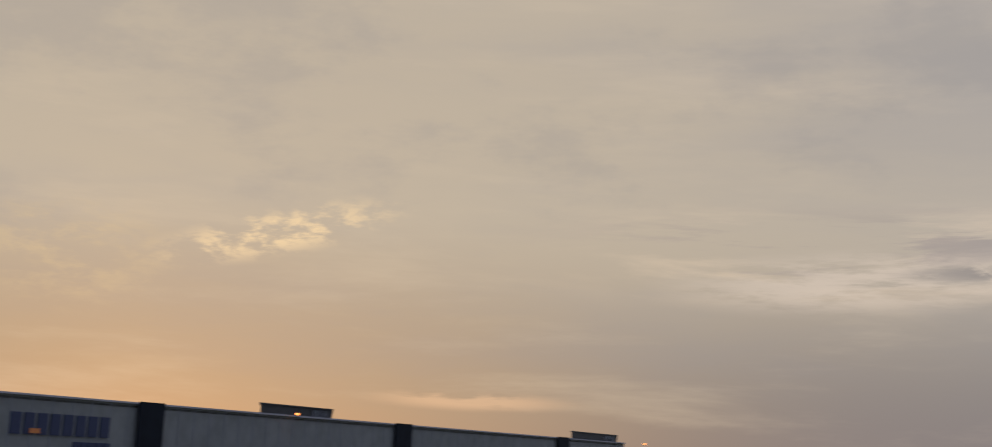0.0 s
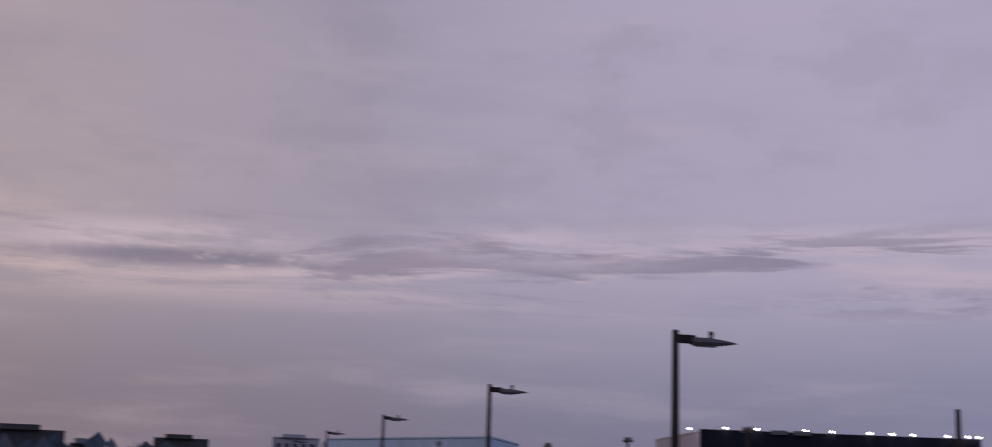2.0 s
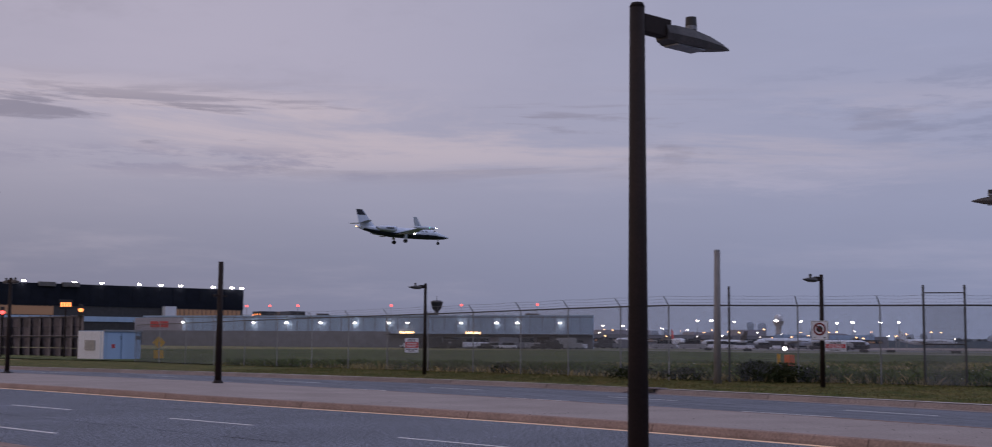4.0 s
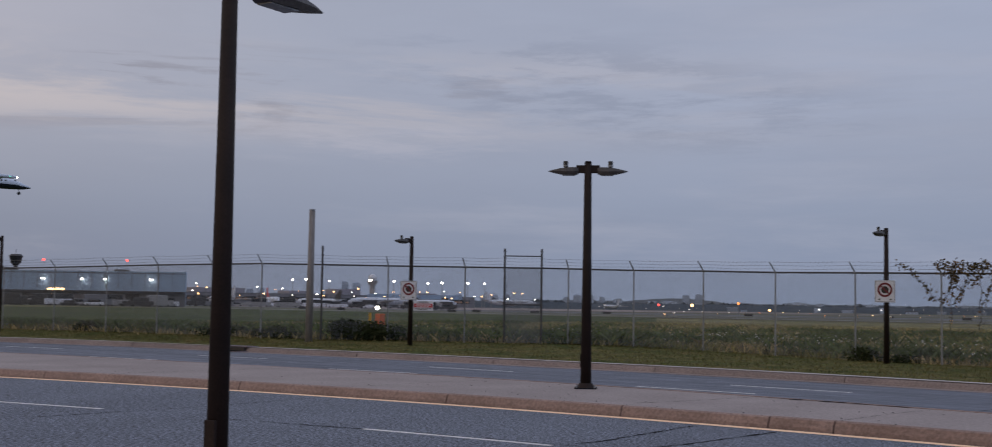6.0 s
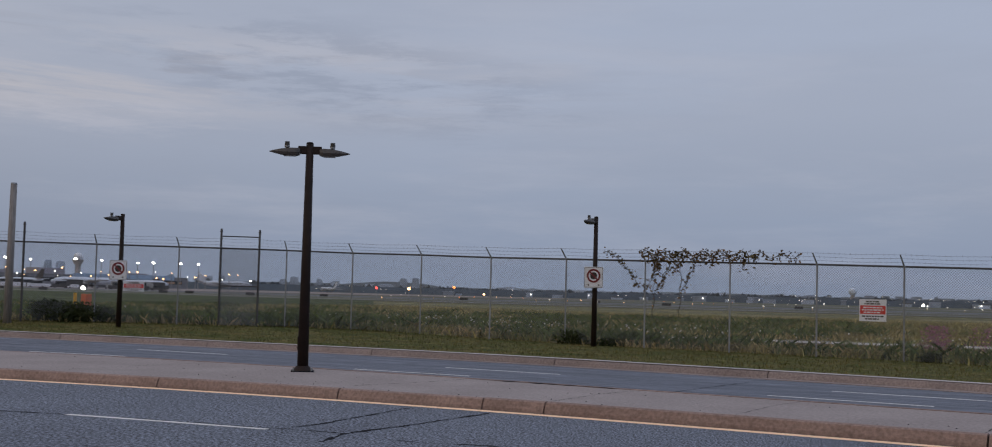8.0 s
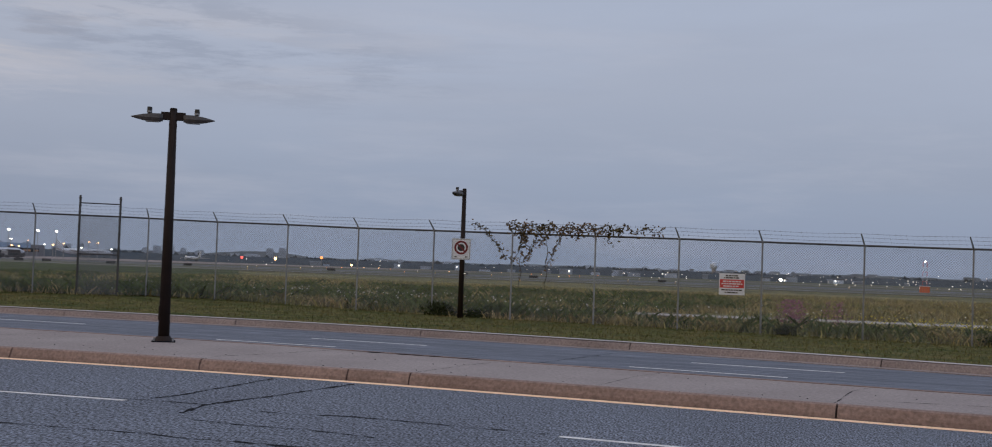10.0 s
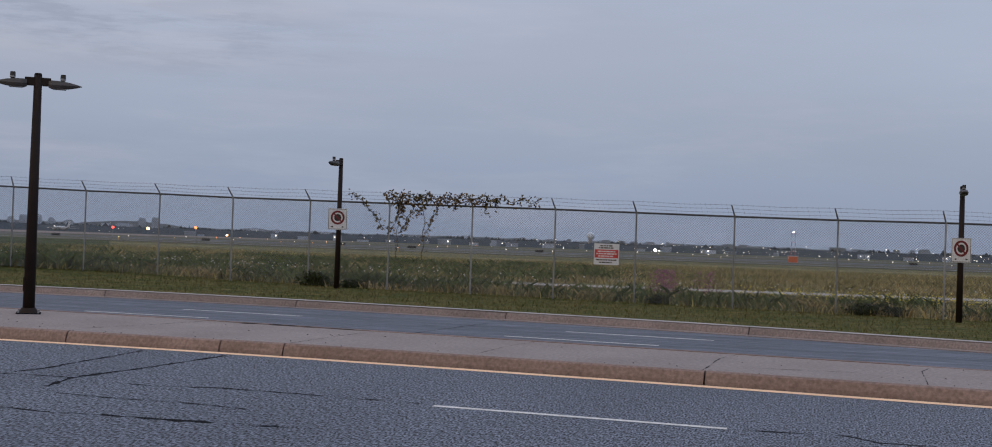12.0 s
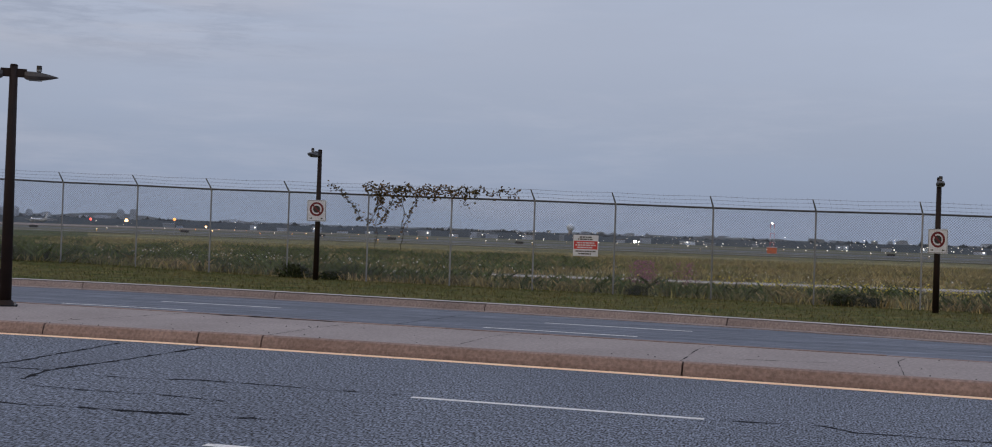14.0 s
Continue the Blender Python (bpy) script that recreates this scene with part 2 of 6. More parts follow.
WEED = material("broad_weeds", (0.125, 0.150, 0.056), 0.9, (0.400, 0.312, 0.165), 0.42, 1.0, 8, 0.25, spread=0.55, island=True, spec=0.1, stretch=(0.6, 1, 1))
SHORT = material("short_grass", (0.060, 0.086, 0.024), 0.9, (0.172, 0.134, 0.058), 0.6, 0.95, 8, 0.2, spread=0.6, island=True, spec=0.1)
LEAF = material("vine_leaf", (0.070, 0.066, 0.030), 0.8, (0.15, 0.085, 0.045), 2.0, 0.9, 20, 0.2, spread=0.4, island=True, spec=0.15)
BUSH = material("bush_leaf", (0.022, 0.032, 0.014), 0.9, (0.045, 0.052, 0.022), 1.5, 0.8, 20, 0.2, spread=0.4, island=True, spec=0.1)
TWIG = material("stem", (0.06, 0.045, 0.032), 0.9)
PETAL_W = material("white_petal", (0.68, 0.68, 0.66), 0.8, spread=0.25, island=True)
PETAL_Y = material("yellow_petal", (0.70, 0.60, 0.08), 0.8, spread=0.3, island=True)
PETAL_P = material("purple_petal", (0.36, 0.14, 0.24), 0.8, spread=0.3, island=True)
GRAVEL = material("gravel_path", (0.42, 0.40, 0.38), 0.95, (0.30, 0.28, 0.26), 0.6, 0.8, 20, 0.3, 0.02, 30)
# bluish haze is put into the colour of these trees and the ridge
HAZE_WOOD = material("haze_trees", (0.070, 0.094, 0.128), 0.95, (0.098, 0.120, 0.150), 0.05, 0.8, 0.6, 0.2, spread=0.15, island=True, spec=0.05)
HAZE_BLUE = material("haze_blue", (0.25, 0.30, 0.39), 0.95, (0.21, 0.26, 0.34), 0.004, 0.8, 0.05, 0.15, spec=0.05)
SIGN_WHITE = material("sign_white", (0.66, 0.70, 0.80), 0.5, (0.54, 0.58, 0.66), 4, 0.6)
SIGN_RED = material("sign_red", (0.52, 0.042, 0.045), 0.5, (0.42, 0.04, 0.04), 4, 0.6)
RING_RED = material("sign_ring_red", (0.135, 0.008, 0.020), 0.5, (0.12, 0.01, 0.015), 4, 0.6)
SIGN_BLACK = material("sign_black", (0.02, 0.02, 0.022), 0.5)
SIGN_YELLOW = material("sign_yellow", (0.62, 0.36, 0.03), 0.5)
BLACK_CLAD = material("black_cladding", (0.006, 0.009, 0.017), 0.75, (0.010, 0.013, 0.022), 0.02, 0.8, 0.5, 0.2, spec=0.15)
PALE_CLAD = material("pale_cladding", (0.31, 0.31, 0.38), 0.7, (0.26, 0.26, 0.32), 0.02, 0.8, 0.4, 0.08, stretch=(1, 1, 0.1))
BLUE_CLAD = material("bluish_cladding", (0.32, 0.45, 0.64), 0.7, (0.27, 0.39, 0.56), 0.02, 0.8, 0.4, 0.08, stretch=(1, 1, 0.1))
GREY_CLAD = material("grey_block_wall", (0.18, 0.195, 0.235), 0.8, (0.15, 0.16, 0.19), 0.03, 0.8, 0.5, 0.12)
DARK_CLAD = material("dark_panel", (0.035, 0.036, 0.042), 0.6, fine=1)
ROOF = material("roof_membrane", (0.12, 0.12, 0.125), 0.9, fine=0.5)
STORE_CLAD = material("warehouse_panel", (0.175, 0.185, 0.20), 0.8, (0.15, 0.16, 0.175), 0.03, 0.8, 0.4, 0.12)
SIGN_BLUE = material("sign_blue", (0.014, 0.024, 0.080), 0.5)
SIGN_ORANGE = material("sign_orange", (0.55, 0.19, 0.06), 0.5)
BROWN_WALL = material("retaining_panel", (0.130, 0.112, 0.130), 0.9, (0.085, 0.072, 0.084), 0.2, 0.9, 1.5, 0.25, spread=0.25)
POST_WALL = material("retaining_post", (0.165, 0.148, 0.165), 0.9, (0.12, 0.108, 0.12), 0.3, 0.9, 1.5, 0.2)
JET_WHITE = material("aircraft_white", (0.54, 0.62, 0.76), 0.35, (0.48, 0.55, 0.68), 0.5, 0.5, 4, 0.05)
JET_DARK = material("aircraft_dark_belly", (0.010, 0.015, 0.034), 0.4, fine=4)
JET_GREY = material("aircraft_grey", (0.30, 0.31, 0.33), 0.4, fine=4)
GLASS = material("dark_glazing", (0.02, 0.024, 0.03), 0.08, fine=4)
RUBBER = material("rubber", (0.02, 0.02, 0.02), 0.8)
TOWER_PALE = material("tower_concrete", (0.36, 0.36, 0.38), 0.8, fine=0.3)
# far towers and town: haze is mixed into these base colours
HAZE_BLOCK = material("haze_facade", (0.40, 0.49, 0.67), 0.9, (0.35, 0.43, 0.60), 0.01, 0.8, 0.1, 0.1, spread=0.18)
HAZE_DARK = material("haze_glazing", (0.34, 0.42, 0.58), 0.9, fine=0.1)
ORANGE_PAINT = material("orange_paint", (0.60, 0.14, 0.05), 0.6)
GREEN_SIGN = material("sign_green", (0.02, 0.10, 0.06), 0.5)
LIGHT_WHITE = glowing("lamp_white", (1.0, 0.90, 0.74), 14)
LIGHT_WARM = glowing("lamp_warm", (1.0, 0.55, 0.22), 6)
LIGHT_SMALL = glowing("lamp_small", (1.0, 0.93, 0.82), 2.2)
LIGHT_ORANGE = glowing("lamp_orange", (1.0, 0.30, 0.07), 2.4)
LIGHT_RED = glowing("lamp_red", (1.0, 0.08, 0.06), 3.5)
LIGHT_GREEN = glowing("lamp_green", (0.2, 1.0, 0.6), 4)
LIT_ROOM = glowing("lit_window", (0.30, 0.17, 0.095), 0.15)


# ---- building blocks ----
def thing(name, label, category, at=(0, 0, 0), turn=0.0, group="", kind=""):
    ob = new(name)
    ob.matrix_basis = pose(*at, 0, 0, turn)
    return tagged(ob, label, category, group, kind)


def part(name, bm, mat, parent=None, label=""):
    me = bpy.data.meshes.new(name)
    bm.to_mesh(me)
    bm.free()
    me.materials.append(mat)
    ob = new(name, me)
    if parent is not None:
        ob.parent = parent
    return tagged(ob, label)


def mesh_part(name, verts, faces, mat, parent=None, label=""):
    me = bpy.data.meshes.new(name)
    me.from_pydata(verts, [], faces)
    me.materials.append(mat)
    ob = new(name, me)
    if parent is not None:
        ob.parent = parent
    return tagged(ob, label)


def smooth_shade(ob):
    ob.data.polygons.foreach_set("use_smooth", [True] * len(ob.data.polygons))
    return ob


def box(bm, x0, x1, y0, y1, z0, z1, bevel=0.0, m=None):
    r = bmesh.ops.create_cube(bm, size=1.0)
    vs = r["verts"]
    bmesh.ops.scale(bm, vec=(x1 - x0, y1 - y0, z1 - z0), verts=vs)
    bmesh.ops.translate(bm, vec=((x0 + x1) / 2, (y0 + y1) / 2, (z0 + z1) / 2), verts=vs)
    if bevel:
        es = list({e for v in vs for e in v.link_edges})
        o = bmesh.ops.bevel(bm, geom=es, offset=bevel, segments=2, affect="EDGES", profile=0.5)
        vs = list({v for f in o["faces"] for v in f.verts} | {v for v in vs if v.is_valid})
    if m is not None:
        bmesh.ops.transform(bm, matrix=m, verts=vs)
    return bm


def rod(bm, a, b, ra, rb=None, seg=10, caps=True):
    a, b = Vector(a), Vector(b)
    rb = ra if rb is None else rb
    r = bmesh.ops.create_cone(bm, cap_ends=caps, segments=seg, radius1=ra, radius2=max(rb, 1e-4), depth=(b - a).length)
    m = Matrix.Translation((a + b) / 2) @ (b - a).to_track_quat("Z", "Y").to_matrix().to_4x4()
    bmesh.ops.transform(bm, matrix=m, verts=r["verts"])
    return bm


def ball(bm, c, r, squash=(1, 1, 1), sub=2):
    o = bmesh.ops.create_icosphere(bm, subdivisions=sub, radius=r)
    bmesh.ops.scale(bm, vec=squash, verts=o["verts"])
    bmesh.ops.translate(bm, vec=c, verts=o["verts"])
    return bm


def loft(bm, rings, closed_ends=True):
    """A skin over rings of points, each with the same count."""
    rows = [[bm.verts.new(p) for p in ring] for ring in rings]
    n = len(rows[0])
    for r0, r1 in zip(rows, rows[1:]):
        for i in range(n):
            bm.faces.new((r0[i], r0[(i + 1) % n], r1[(i + 1) % n], r1[i]))
    if closed_ends:
        bm.faces.new(rows[0][::-1])
        bm.faces.new(rows[-1])
    bmesh.ops.recalc_face_normals(bm, faces=bm.faces)
    return bm


def B():
    return bmesh.new()


def polar(turn, dist, z=0.0):
    a = radians(turn)
    return Vector((dist * math.sin(a), dist * math.cos(a), z))


def line(*knots):
    """A smooth course y(x) through the given places."""
    ks = sorted(knots)
    kx, ky = [k[0] for k in ks], [k[1] for k in ks]
    lo, hi = (ky[1] - ky[0]) / (kx[1] - kx[0]), (ky[-1] - ky[-2]) / (kx[-1] - kx[-2])

    def raw(x):
        if x < kx[0]:
            return ky[0] + lo * (x - kx[0])
        if x > kx[-1]:
            return ky[-1] + hi * (x - kx[-1])
        return float(np.interp(x, kx, ky))

    return lambda x: sum(raw(x + o) for o in (-4, -3, -2, -1, 0, 1, 2, 3, 4)) / 9


def span(x0, x1, step):
    n = max(1, int(round((x1 - x0) / step)))
    return [x0 + (x1 - x0) * i / n for i in range(n + 1)]


def strip(name, xs, lo, hi, z, mat, parent=None, across=1, label=""):
    verts, faces = [], []
    for x in xs:
        for k in range(across + 1):
            f = k / across
            verts.append((x, lo(x) + (hi(x) - lo(x)) * f, z(x, f) if callable(z) else z))
    w = across + 1
    for i in range(len(xs) - 1):
        for k in range(across):
            a = i * w + k
            faces.append((a, a + w, a + w + 1, a + 1))
    return mesh_part(name, verts, faces, mat, parent, label)


# ---- the plan: courses of the kerbs, lanes and the fence ----
NEAR_KERB = line((40, 5.5), (10, 7.0), (-7.6, 6.9), (-21.6, 4.4), (-35.8, 1.65), (-55, -2.2), (-78, -6.7), (-137, -18), (-220, -36))
LANE_A = line((30, 6.9), (-4, 9.12), (-12, 8.55), (-24, 6.2), (-50, 0.2), (-80, -6), (-137, -17), (-220, -35))
LANE_B = line((30, 9.3), (2, 11.9), (-4, 12.37), (-9, 12.6), (-12, 12.3), (-17.3, 11.6), (-23.5, 10.15), (-31, 8.6), (-50, 4.0), (-80, -3.5), (-137, -16), (-220, -34))
YELLOW_Y = line((30, 12.0), (6, 14.95), (1.9, 15.47), (-1.5, 15.87), (-4.3, 16.17), (-8.5, 16.42), (-11.5, 16.55), (-17.2, 16.05), (-22.6, 15.35), (-30.5, 13.35), (-45, 10.5), (-54, 7.7), (-73, 1.8), (-137, -14), (-220, -33))
MEDIAN_FAR = line((30, 15.0), (2, 18.6), (-5, 19.5), (-8, 19.8), (-10.2, 20.1), (-13.1, 20.6), (-20, 20.5), (-30, 19.6), (-43, 18.0), (-60, 13.8), (-78, 7.3), (-137, -10), (-220, -30))
LANE_C = line((30, 17.4), (8, 20.6), (-3, 21.85), (-5.5, 22.15), (-11.5, 22.8), (-14.3, 22.95), (-20.3, 22.9), (-23, 22.7), (-40, 20.9), (-60, 16.2), (-80, 9.5), (-137, -8), (-220, -29))
LANE_D = line((30, 19.2), (8, 22.6), (-2.3, 23.8), (-4.9, 24.2), (-10.5, 24.65), (-13.3, 24.95), (-19.1, 25.4), (-22.3, 25.6), (-40, 24.2), (-60, 19.2), (-80, 12.4), (-137, -6), (-220, -28))
FAR_KERB = line((30, 16.8), (8, 22.8), (2.5, 24.7), (-2.3, 26.3), (-4.2, 26.6), (-8, 27.2), (-10.4, 27.7), (-15, 28.3), (-20, 28.3), (-28.5, 28.2), (-41, 27.5), (-59, 22.4), (-72, 17.2), (-95, 10.8), (-137, -3), (-220, -26))
# fence posts: turn from the standpoint, distance, foot height
POSTS = [(13.8, 37.4, -0.05), (9.3, 36.8, -0.03), (4.9, 36.5, 0.0), (0.5, 36.6, 0.0), (-3.9, 36.7, 0.02), (-8.2, 36.9, 0.05), (-11.8, 37.3, 0.08),
         (-15.5, 37.9, 0.10), (-19.2, 38.6, 0.12), (-22.7, 39.6, 0.15), (-26.05, 41.0, 0.18), (-29.15, 42.3, 0.24), (-32.2, 43.8, 0.28),
         (-35.1, 44.3, 0.32), (-36.3, 44.0, 0.32), (-37.95, 44.0, 0.32), (-39.7, 44.4, 0.33), (-43.1, 44.8, 0.34), (-46.0, 44.8, 0.34),
         (-48.6, 45.6, 0.36), (-50.7, 47.6, 0.36), (-53.0, 50.2, 0.36), (-55.1, 52.8, 0.34), (-57.2, 55.8, 0.32), (-59.2, 58.8, 0.30),
         (-61.0, 61.8, 0.28), (-62.7, 65.0, 0.26), (-64.3, 68.2, 0.24), (-65.8, 71.5, 0.2), (-67.2, 75.0, 0.18), (-68.5, 79.0, 0.15),
         (-69.7, 83.5, 0.12), (-70.8, 88.5, 0.10), (-71.8, 94.0, 0.08)]
POSTS = [(a - max(0.0, 0.3 * (a + 38) / 38), d, z) for a, d, z in POSTS]
POST_AT = [polar(a, d, z) for a, d, z in POSTS]
fx = [p.x for p in POST_AT][::-1]
fy = [p.y for p in POST_AT][::-1]
fz = [p.z for p in POST_AT][::-1]


def fence_y(x):
    return float(np.interp(x, fx, fy)) if x > fx[0] else fy[0] + (x - fx[0]) * 0.35


def lie(x, y):
    """Height of the land: level road, a low bank up to the fence, then a level field."""
    k = FAR_KERB(x) + 0.14
    if y < k:
        return -0.10
    f, top = max(fence_y(x), k + 1.5), float(np.interp(x, fx, fz))
    if y < f:
        return 0.125 + (top - 0.125) * (y - k) / (f - k)
    s = min(1.0, (y - f) / 30.0)
    return top * (1 - s * s * (3 - 2 * s))


# ---- ground ----
gx = [-3000, -1800, -1000, -600, -400, -300] + span(-240, -90, 10) + span(-87, 45, 1.5) + [55, 75, 110, 170, 260, 400, 700, 1200, 2000, 3000]
gy = [-3000, -1500, -700, -300, -120, -60, -30] + span(-20, 60, 1.25) + [63, 67, 72, 78, 86, 96, 110, 130, 160, 200, 260, 340, 450, 650, 1000, 1600, 2400, 3200]
verts = [(x, y, (lie(x, y) if y > FAR_KERB(x) + 1.6 else -0.10) + (0.05 * noise.noise((x * 0.12, y * 0.12, 0)) if fence_y(x) + 3 < y < 200 else 0)) for x in gx for y in gy]
ny = len(gy)
faces = [(i * ny + j, (i + 1) * ny + j, (i + 1) * ny + j + 1, i * ny + j + 1) for i in range(len(gx) - 1) for j in range(ny - 1)]
ground = smooth_shade(mesh_part("ground", verts, faces, FIELD))
tagged(ground, "rough green and straw grass of the airfield", "grass field", kind="structure")

# ---- roads, median, kerbs ----
rx = span(-220, 42, 1.5)
road_near = tagged(strip("road", rx, NEAR_KERB, YELLOW_Y, 0.0, ASPHALT, across=3), "grey cracked asphalt carriageway with white dashes", "road", kind="structure")
road_far = tagged(strip("road", rx, MEDIAN_FAR, FAR_KERB, 0.0, ASPHALT_FAR, across=3), "worn bluish asphalt carriageway behind the median", "road", kind="structure")
median = tagged(strip("median", rx, lambda x: YELLOW_Y(x) + 0.16, lambda x: MEDIAN_FAR(x) - 0.16, 0.156, CONCRETE, across=2),
                "pinkish concrete median slab between the carriageways", "median", kind="structure")
verge = tagged(strip("verge", span(-100, 42, 1.0), lambda x: FAR_KERB(x) + 0.17, lambda x: max(fence_y(x), FAR_KERB(x) + 2.0) + 0.3,
                     lambda x, f: lie(x, FAR_KERB(x) + 0.17 + (max(fence_y(x), FAR_KERB(x) + 2.0) - FAR_KERB(x) + 0.13) * f) + 0.02, VERGE, across=6),
               "mown grass strip between the kerb and the fence", "grass verge", kind="structure")
near_walk = tagged(strip("pavement", rx, lambda x: NEAR_KERB(x) - 14, lambda x: NEAR_KERB(x) - 0.3, 0.14, CONCRETE),
                   "plain concrete pavement beside the road", "pavement", kind="structure")


def kerb_run(owner, course, x_joints, profile, mat, name):
    """Kerb stones end to end along a course; profile: (offset across, height)."""
    rnd = random.Random(4)
    for x1, x0 in zip(x_joints, x_joints[1:]):
        xs = span(x0 + 0.012, x1 - 0.012, 1.4)
        dz = rnd.uniform(-0.006, 0.006)
        rings = []
        for x in xs:
            s = (course(x + 0.5) - course(x - 0.5))
            c = 1 / math.hypot(1, s)
            rings.append([(x - s * c * o, course(x) + c * o, h + (dz if h > 0 else 0)) for o, h in profile])
        part(name, loft(B(), rings), mat, owner)


NEAR_FACE = [(0.0, -0.05), (0.02, 0.05), (0.06, 0.145), (0.09, 0.163), (0.17, 0.163), (0.17, -0.05)]
BACK_FACE = [(-0.17, -0.05), (-0.17, 0.162), (-0.08, 0.163), (-0.03, 0.145), (0.0, -0.05)]
FAR_FACE = [(-0.42, -0.05), (-0.42, 0.012), (-0.03, 0.006), (0.02, 0.12), (0.06, 0.15), (0.19, 0.152), (0.19, -0.05)]
near_joints = [40, 34.5, 28.5, 22.5, 16.5, 10.3, 4.3, -1.56, -7.24, -8.2, -10.6, -13.9, -18.5, -23.5, -29, -35, -41, -47, -53, -60, -70, -80, -95, -115, -140, -180, -219]
kerb_run(median, YELLOW_Y, near_joints, NEAR_FACE, KERB, "kerb_stone")
kerb_run(median, MEDIAN_FAR, [40 - 6.5 * i for i in range(40)], BACK_FACE, KERB, "kerb_stone")
far_kerb = tagged(new("far_kerb"), "pale concrete kerb and gutter along the verge", "kerb", kind="structure")
kerb_run(far_kerb, FAR_KERB, [40 - 5.2 * i for i in range(48)], FAR_FACE, GUTTER, "kerb_stone")
strip("kerb_top", rx, lambda x: FAR_KERB(x) + 0.045, lambda x: FAR_KERB(x) + 0.42, 0.161, KERB_TOP, far_kerb, label="paler strip along the kerb top")
near_kerb = tagged(new("near_kerb"), "concrete kerb along the near pavement", "kerb", kind="structure")
kerb_run(near_kerb, lambda x: NEAR_KERB(x), [40 - 6.5 * i for i in range(40)], [(-0.34, -0.05), (-0.34, 0.15), (-0.08, 0.155), (-0.02, 0.13), (0.0, -0.05)], KERB, "kerb_stone")

strip("yellow_line", rx, lambda x: YELLOW_Y(x) - 0.27, lambda x: YELLOW_Y(x) - 0.05, 0.005, YELLOW, road_near, label="faded yellow edge line")


def dashes(owner, course, starts, length, width=0.11):
    for x0 in starts:
        strip("lane_dash", span(x0, x0 + length, 0.8), lambda x: course(x) - width / 2, lambda x: course(x) + width / 2, 0.005, WHITE_LINE, owner)


dashes(road_near, LANE_B, [20.1, 12.1, 4.1, -3.86, -11.82, -19.4, -26.35, -33.3, -40.3, -47.3, -54.5, -62, -70], 2.85)
dashes(road_near, LANE_A, [19.6, 11.6, 3.6, -4.4, -12, -19, -25.9, -33, -40, -47, -55], 2.9)
dashes(road_far, LANE_C, [20.8, 12, 3.2, -5.6, -14.35, -23.1, -31.9, -40.7, -49.5, -58, -67], 2.75)
dashes(road_far, LANE_D, [20.6, 12, 3.5, -4.9, -13.3, -22.3, -31, -40, -49, -58, -67], 2.8)


def crack(owner, pts, width, z, seed=1, name="crack"):
    """A ragged tar-dark crack lying on a surface."""
    rnd = random.Random(seed)
    jit = min(0.022, width * 0.8)
    path = []
    for (ax, ay), (bx, by) in zip(pts, pts[1:]):
        n = max(2, int(math.hypot(bx - ax, by - ay) / 0.10))
        for i in range(n):
            path.append((ax + (bx - ax) * i / n + rnd.uniform(-jit, jit), ay + (by - ay) * i / n + rnd.uniform(-jit, jit)))
    verts, faces = [], []
    for i, (x, y) in enumerate(path):
        w = width * (0.12 + 1.7 * rnd.random() ** 1.6)
        nx, ny_ = path[min(i + 3, len(path) - 1)], path[max(i - 3, 0)]
        run = Vector((nx[0] - ny_[0], nx[1] - ny_[1]))
        run = run.normalized() if run.length else Vector((1, 0))
        verts += [(x + run.y * w, y - run.x * w, z), (x - run.y * w, y + run.x * w, z)]
        if i:
            faces.append((2 * i - 2, 2 * i - 1, 2 * i + 1, 2 * i))
    mesh_part(name, verts, faces, TAR, owner)


crack(road_near, [(-7.82, 11.8), (-8.05, 12.62), (-7.96, 13.54), (-7.91, 14.64), (-7.86, 16.02)], 0.030, 0.004, 1)
crack(road_near, [(-8.89, 12.77), (-8.83, 13.3), (-8.94, 14.41), (-9.1, 16.04)], 0.024, 0.004, 2)
crack(road_near, [(-14.0, 11.9), (-11.0, 12.4), (-8.78, 12.6), (-8.25, 12.64), (-8.05, 12.62)], 0.018, 0.004, 12)
crack(road_near, [(-7.41, 12.45), (-6.95, 12.39), (-6.55, 12.5), (-6.28, 12.59), (-3.94, 12.44)], 0.017, 0.004, 4)
crack(road_near, [(-6.55, 12.5), (-6.35, 12.56)], 0.03, 0.0044, 41)
crack(road_near, [(-0.97, 12.1), (0.04, 12.2), (0.32, 11.9), (1.42, 11.84), (5.5, 11.3)], 0.016, 0.004, 5)
crack(road_near, [(-7.51, 11.42), (-6.88, 11.32), (-6.06, 11.35), (-5.43, 11.24), (-5.22, 11.15)], 0.016, 0.004, 6)
crack(road_near, [(-5.43, 11.24), (-5.36, 10.95), (-5.5, 10.75)], 0.009, 0.004, 42)
crack(road_near, [(-9.5, 10.1), (-7.14, 10.28), (-6.75, 10.21), (-6.24, 10.27)], 0.016, 0.004, 10)
crack(road_near, [(-6.24, 10.27), (-5.81, 10.27), (-5.1, 10.3)], 0.034, 0.0044, 3)
crack(road_near, [(-5.05, 10.22), (-4.71, 10.3), (-4.59, 10.49)], 0.014, 0.004, 11)
crack(road_near, [(-4.9, 10.35), (-4.5, 10.33), (-4.2, 10.38)], 0.010, 0.004, 43)
crack(road_near, [(-34, 6.0), (-26, 7.6), (-19, 9.0)], 0.02, 0.004, 7)
crack(road_near, [(-46, 5.4), (-34, 9.6), (-26, 12.0)], 0.018, 0.004, 13)
crack(road_near, [(-16.0, 10.2), (-15.9, 13.0), (-16.2, 15.6)], 0.016, 0.004, 14)
